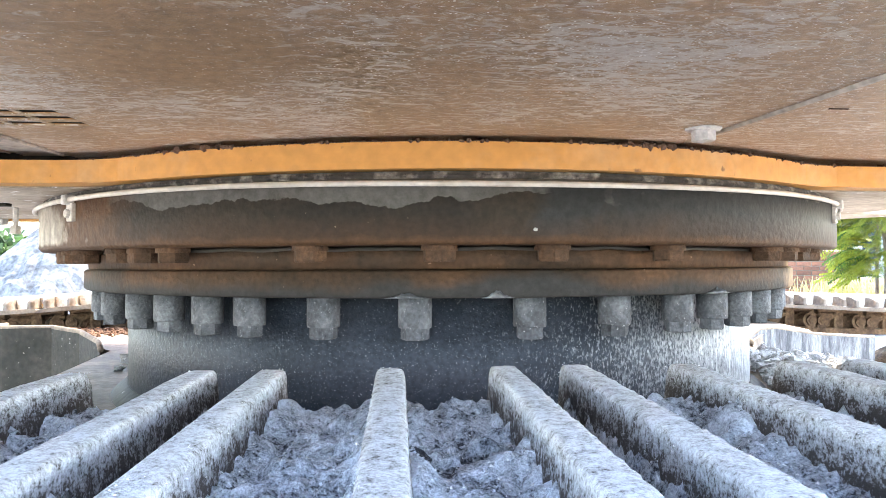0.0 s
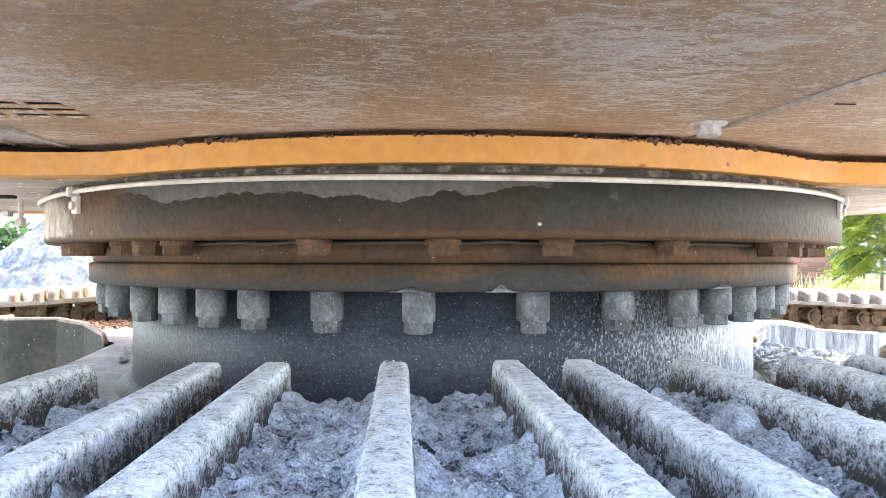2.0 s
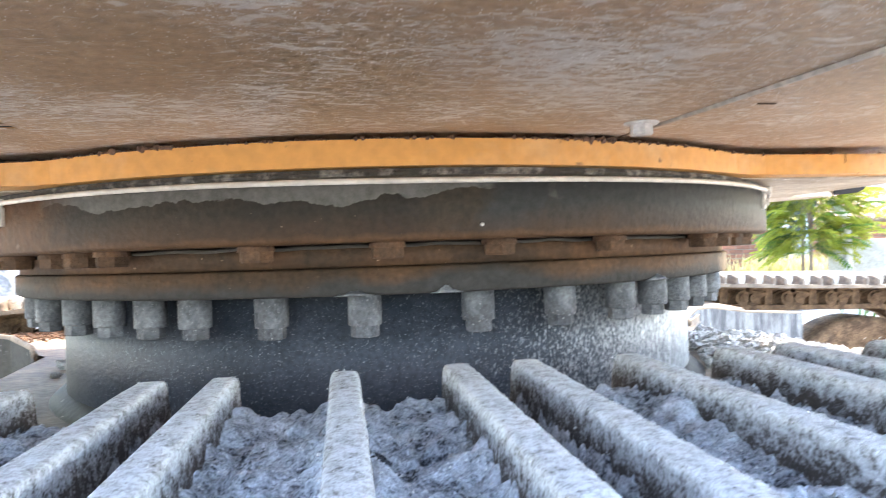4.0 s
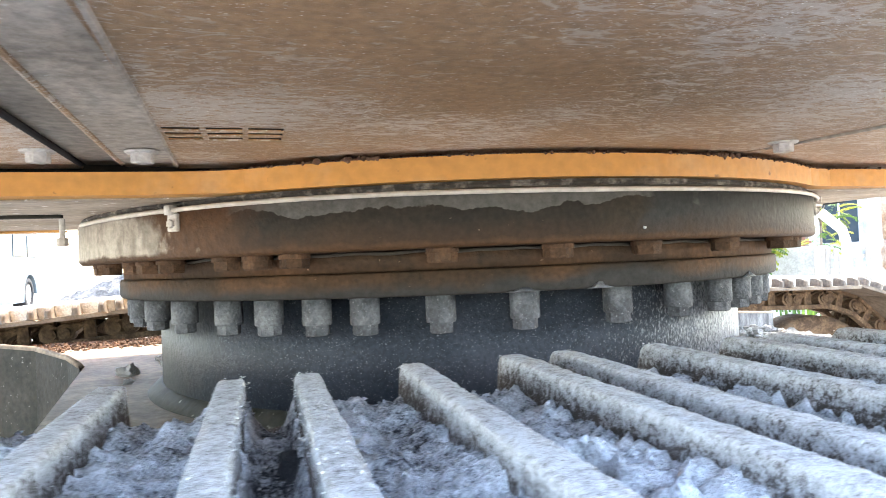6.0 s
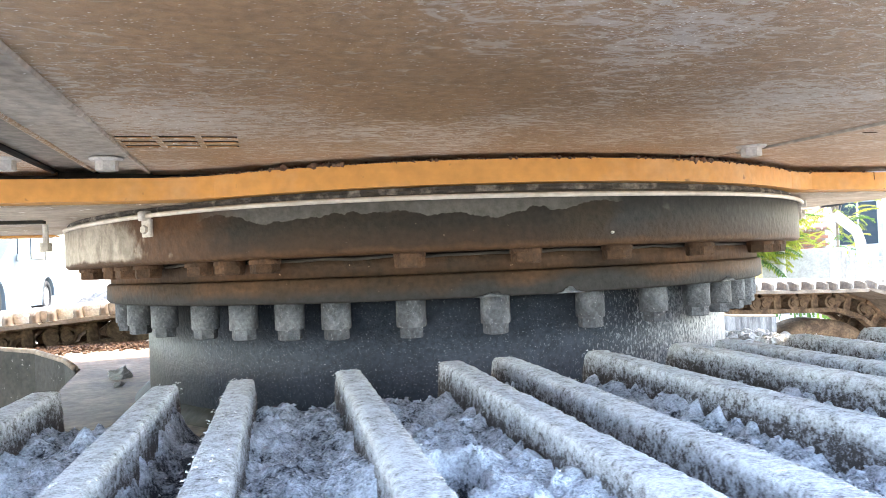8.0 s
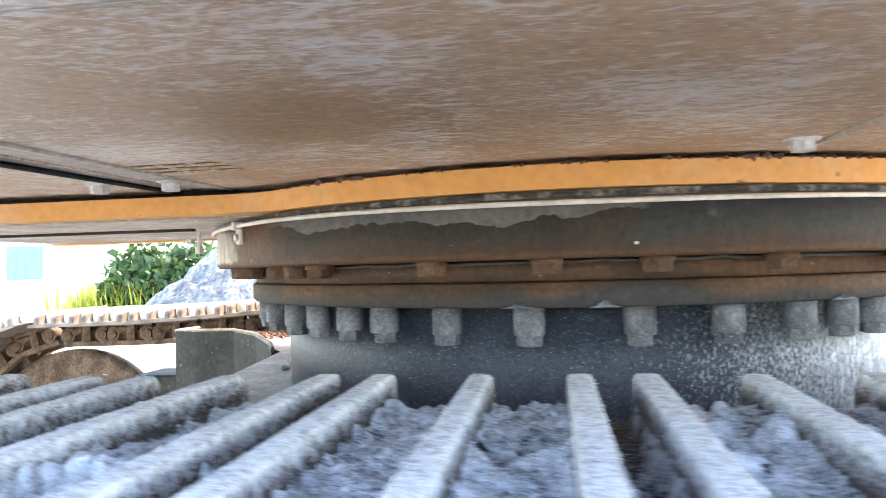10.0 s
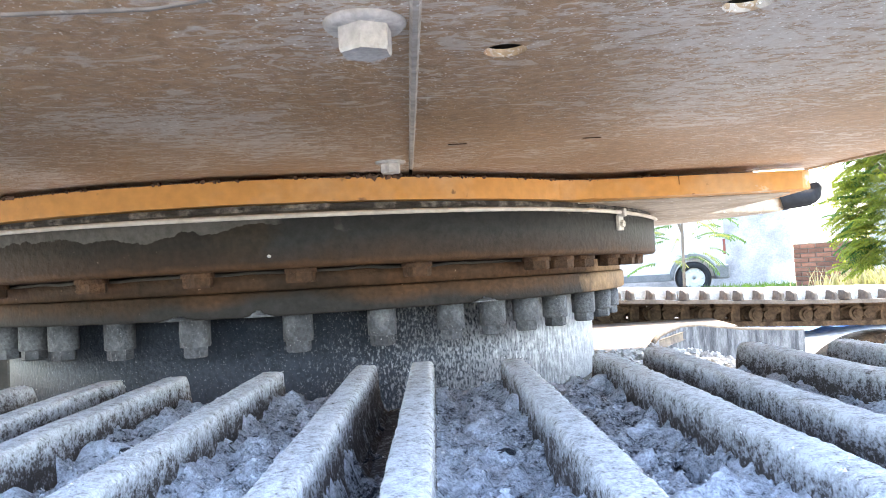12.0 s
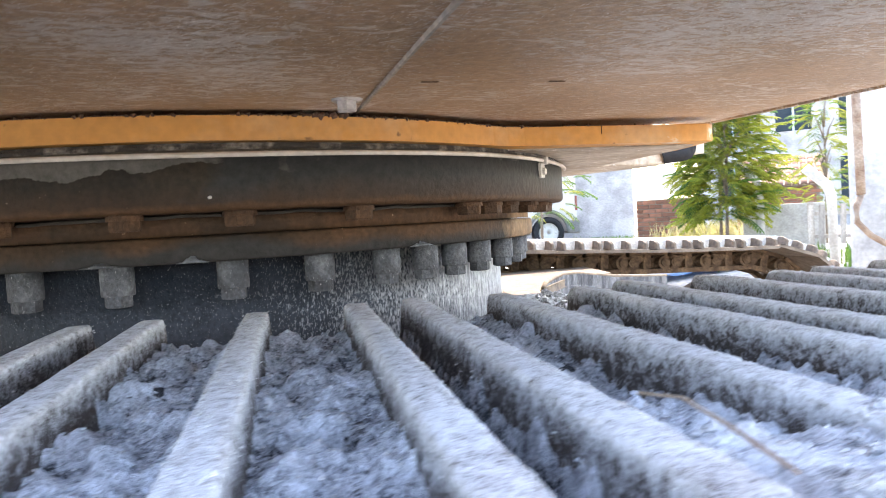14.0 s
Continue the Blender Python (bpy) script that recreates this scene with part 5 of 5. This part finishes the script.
# gravel heap and the low bank beside it
def heap(name, cx2, cy2, left, right, depth, height, label, step=0.11):
    verts, faces = [], []
    xs2 = np.arange(cx2 - left * 1.1, cx2 + right * 1.1, step)
    ys2 = np.arange(cy2 - depth * 1.1, cy2 + depth * 1.1, step)
    for y in ys2:
        for x in xs2:
            d = math.hypot((x - cx2) / (left if x < cx2 else right), (y - cy2) / depth)
            h = height * max(0, 1 - d) ** 0.9
            h += (0.10 * fbm(x * 2.2, y * 2.2) + 0.09 * noise.noise(Vector((x * 8, y * 8, 0)))) * min(1, 3 * max(0, 1.05 - d))
            verts.append((x, y, sit(x, y) - 0.08 + h))
    w2 = len(xs2)
    faces = [(j * w2 + i, j * w2 + i + 1, (j + 1) * w2 + i + 1, (j + 1) * w2 + i) for j in range(len(ys2) - 1) for i in range(w2 - 1)]
    me = bpy.data.meshes.new(name)
    me.from_pydata(verts, [], faces)
    me.materials.append(M["gravel"])
    return tagged(new(name, me), label, "gravel heap", kind="stuff")


heap("gravel_heap", -3.75, 6.9, 1.7, 0.7, 1.1, 1.42, "tall heap of pale grey crushed stone", 0.05)
heap("gravel_bank", -3.0, 15.8, 1.9, 4.0, 1.6, 0.80, "low bank of grey-blue gravel")

# ---- white house with turquoise shutter ----
house = thing("white_house", "low white plastered house with turquoise shutter and pale blue door", "house", pose(-21.0, 30.0, 0.12, 0, 0, 38))
part("wall", box(-12.0, 0.0, 0.0, 0.3, 0.0, 3.0, 0.02), "plaster", house)
part("wall", box(-0.3, 0.0, 0.3, 6.0, 0.0, 3.0, 0.02), "plaster", house)
part("roof", prism([(-12.3, -0.35), (0.3, -0.35), (0.3, 6.2), (-12.3, 6.2)], 3.0, 3.2, 0.02), "tile", house)
sh = part("shutter", box(-4.75, -3.3, -0.05, 0.0, 0.85, 2.4, 0.01), "teal", house, "turquoise shutter")
for k in range(4):
    part("board", box(-4.71 + 0.355 * k, -4.40 + 0.355 * k, -0.065, -0.048, 0.9, 2.35, 0.004), "teal", sh)
dr = part("door", box(-2.6, -1.9, -0.04, 0.0, 0.0, 2.05, 0.01), "door", house, "pale blue door")
part("frame", box(-2.68, -2.6, -0.06, 0.0, 0.0, 2.12, 0.01), "plaster", dr)
part("frame", box(-1.9, -1.82, -0.06, 0.0, 0.0, 2.12, 0.01), "plaster", dr)
part("panel", box(-2.5, -2.0, -0.055, -0.038, 1.1, 1.9, 0.01), "door", dr)

# ---- brick outbuilding with tiled roof ----
shed = thing("brick_outbuilding", "small brick outbuilding with a clay tile roof", "house")
brick_wall("wall", Vector((9.95, 11.62, 0)), Vector((11.15, 10.57, 0)), 0.3, 1.42, "", shed)
d0 = Vector((9.9, 11.52, 1.43))
dirx = Vector((0.75, -0.66, 0)).normalized()
diry = Vector((0.66, 0.75, 0)).normalized()
tile = finish("tile", lathe([(0.05, -0.19), (0.064, -0.19), (0.074, 0.19), (0.060, 0.19)], 8, 0, 180), "tile", True)
roof = part("roof", bmesh.new(), "tile", shed)
for j in range(6):
    for i in range(11):
        p = d0 + dirx * (0.08 + i * 0.15) + diry * (0.1 + j * 0.33) + Vector((0, 0, 0.03 + j * 0.115))
        m = Matrix.Translation(p) @ Matrix.Rotation(math.atan2(diry.y, diry.x) - math.pi / 2, 4, "Z") @ Matrix.Rotation(radians(19), 4, "X") @ Matrix.Rotation(radians(-90), 4, "X") @ Matrix.Rotation(math.pi, 4, "Z")
        part("tile", tile, "", roof, at=m)
bm = box(0, 1.75, 0, 2.2, -0.02, 0.02)
part("roof_deck", bm, "wood", shed, at=Matrix.Translation(d0) @ Matrix.Rotation(math.atan2(dirx.y, dirx.x), 4, "Z") @ Matrix.Rotation(radians(19), 4, "X"))

# pale blue block far behind
tower = thing("far_house", "pale blue-white house with windows far behind the trees", "house", pose(17.3, 18.5, 0.2, 0, 0, -42))
part("wall", box(-3.0, 4.0, 0, 5.0, 0, 5.4, 0.03), "plaster", tower)
for i in range(3):
    for j in range(2):
        wd = part("window", box(-2.3 + 1.9 * i, -1.2 + 1.9 * i, -0.03, 0.02, 0.9 + 2.4 * j, 2.3 + 2.4 * j, 0.01), "glass", tower, "dark window")
        part("frame", box(-1.78 + 1.9 * i, -1.72 + 1.9 * i, -0.06, -0.02, 0.9 + 2.4 * j, 2.3 + 2.4 * j), "door", wd)
part("roof", prism([(-3.3, -0.4), (4.3, -0.4), (4.3, 5.3), (-3.3, 5.3)], 5.4, 5.6, 0.03), "tile", tower)

# ---- posts, pole and fences ----
def bent_post(points, r):
    ob = part("fence_post", rod(points, r, 10), "concrete", smooth=True)
    return tagged(ob, "pale concrete fence post with a bent top", "fence post", "bent posts")


bent_post([(5.80, 5.72, 0.2), (5.79, 5.72, 1.26), (5.775, 5.73, 1.34), (5.66, 5.83, 1.50)], 0.05)
bent_post([(5.02, 3.78, 0.1), (4.99, 3.78, 1.10), (4.96, 3.79, 1.20), (4.81, 3.88, 1.37)], 0.045)
tagged(part("white_pole", rod([(4.66, 2.95, 0.0), (4.65, 2.95, 1.2), (4.65, 2.95, 3.2)], 0.20, 24), "plaster", smooth=True), "thick whitewashed round pole", "pole")
bm = rod([(4.10, 2.60, 1.95), (4.098, 2.59, 1.62), (4.096, 2.58, 1.35), (4.095, 2.57, 1.09)], 0.030, 10)
tagged(part("drain_pipe", bm, "rust_pipe", smooth=True), "stained hanging pipe on the whitewashed pole", "pipe")
bm = rod([(4.095, 2.57, 1.09), (4.04, 2.56, 1.0), (4.035, 2.55, 0.90), (4.12, 2.52, 0.80), (4.32, 2.50, 0.69), (4.5, 2.48, 0.55), (4.62, 2.46, 0.35), (4.66, 2.44, 0.10)], 0.022, 8)
tagged(part("loose_hose", bm, "rust_pipe", smooth=True), "stained hose hanging from the pole", "hose")
fence = thing("picket_fence", "weathered grey wooden picket fence", "fence")
fa, fb = Vector((6.0, 5.15, 0)), Vector((7.6, 3.6, 0))
picket = finish("picket", prism([(-0.03, -0.009), (0.03, -0.009), (0.03, 0.009), (-0.03, 0.009)], 0.0, 0.44), "wood")
fd = (fb - fa).normalized()
fang = math.atan2(fd.y, fd.x)
for i in range(21):
    p = fa + fd * 0.105 * i
    part("picket", picket, "", fence, at=Matrix.Translation((p.x, p.y, sit(p.x, p.y) + 0.22)) @ Matrix.Rotation(fang, 4, "Z") @ Matrix.Rotation(radians(2 * math.sin(i * 2.3)), 4, "Y"))
for h in (0.30, 0.56):
    part("rail", box(0, 2.2, 0.01, 0.04, -0.02, 0.02), "wood", fence, at=Matrix.Translation((fa.x, fa.y, sit(fa.x, fa.y) + h)) @ Matrix.Rotation(fang, 4, "Z"))
for k in (0.0, 1.05, 2.1):
    p = fa + fd * k
    part("post", box(-0.035, 0.035, 0.04, 0.11, -0.7, 0.1), "wood", fence, at=Matrix.Translation((p.x, p.y, sit(p.x, p.y) + 0.60)) @ Matrix.Rotation(fang, 4, "Z"))

brick_wall("brick_wall", Vector((6.68, 10.1, 0)), Vector((7.45, 9.28, 0)), 0.30, 1.25, "low red brick wall with pale joints")
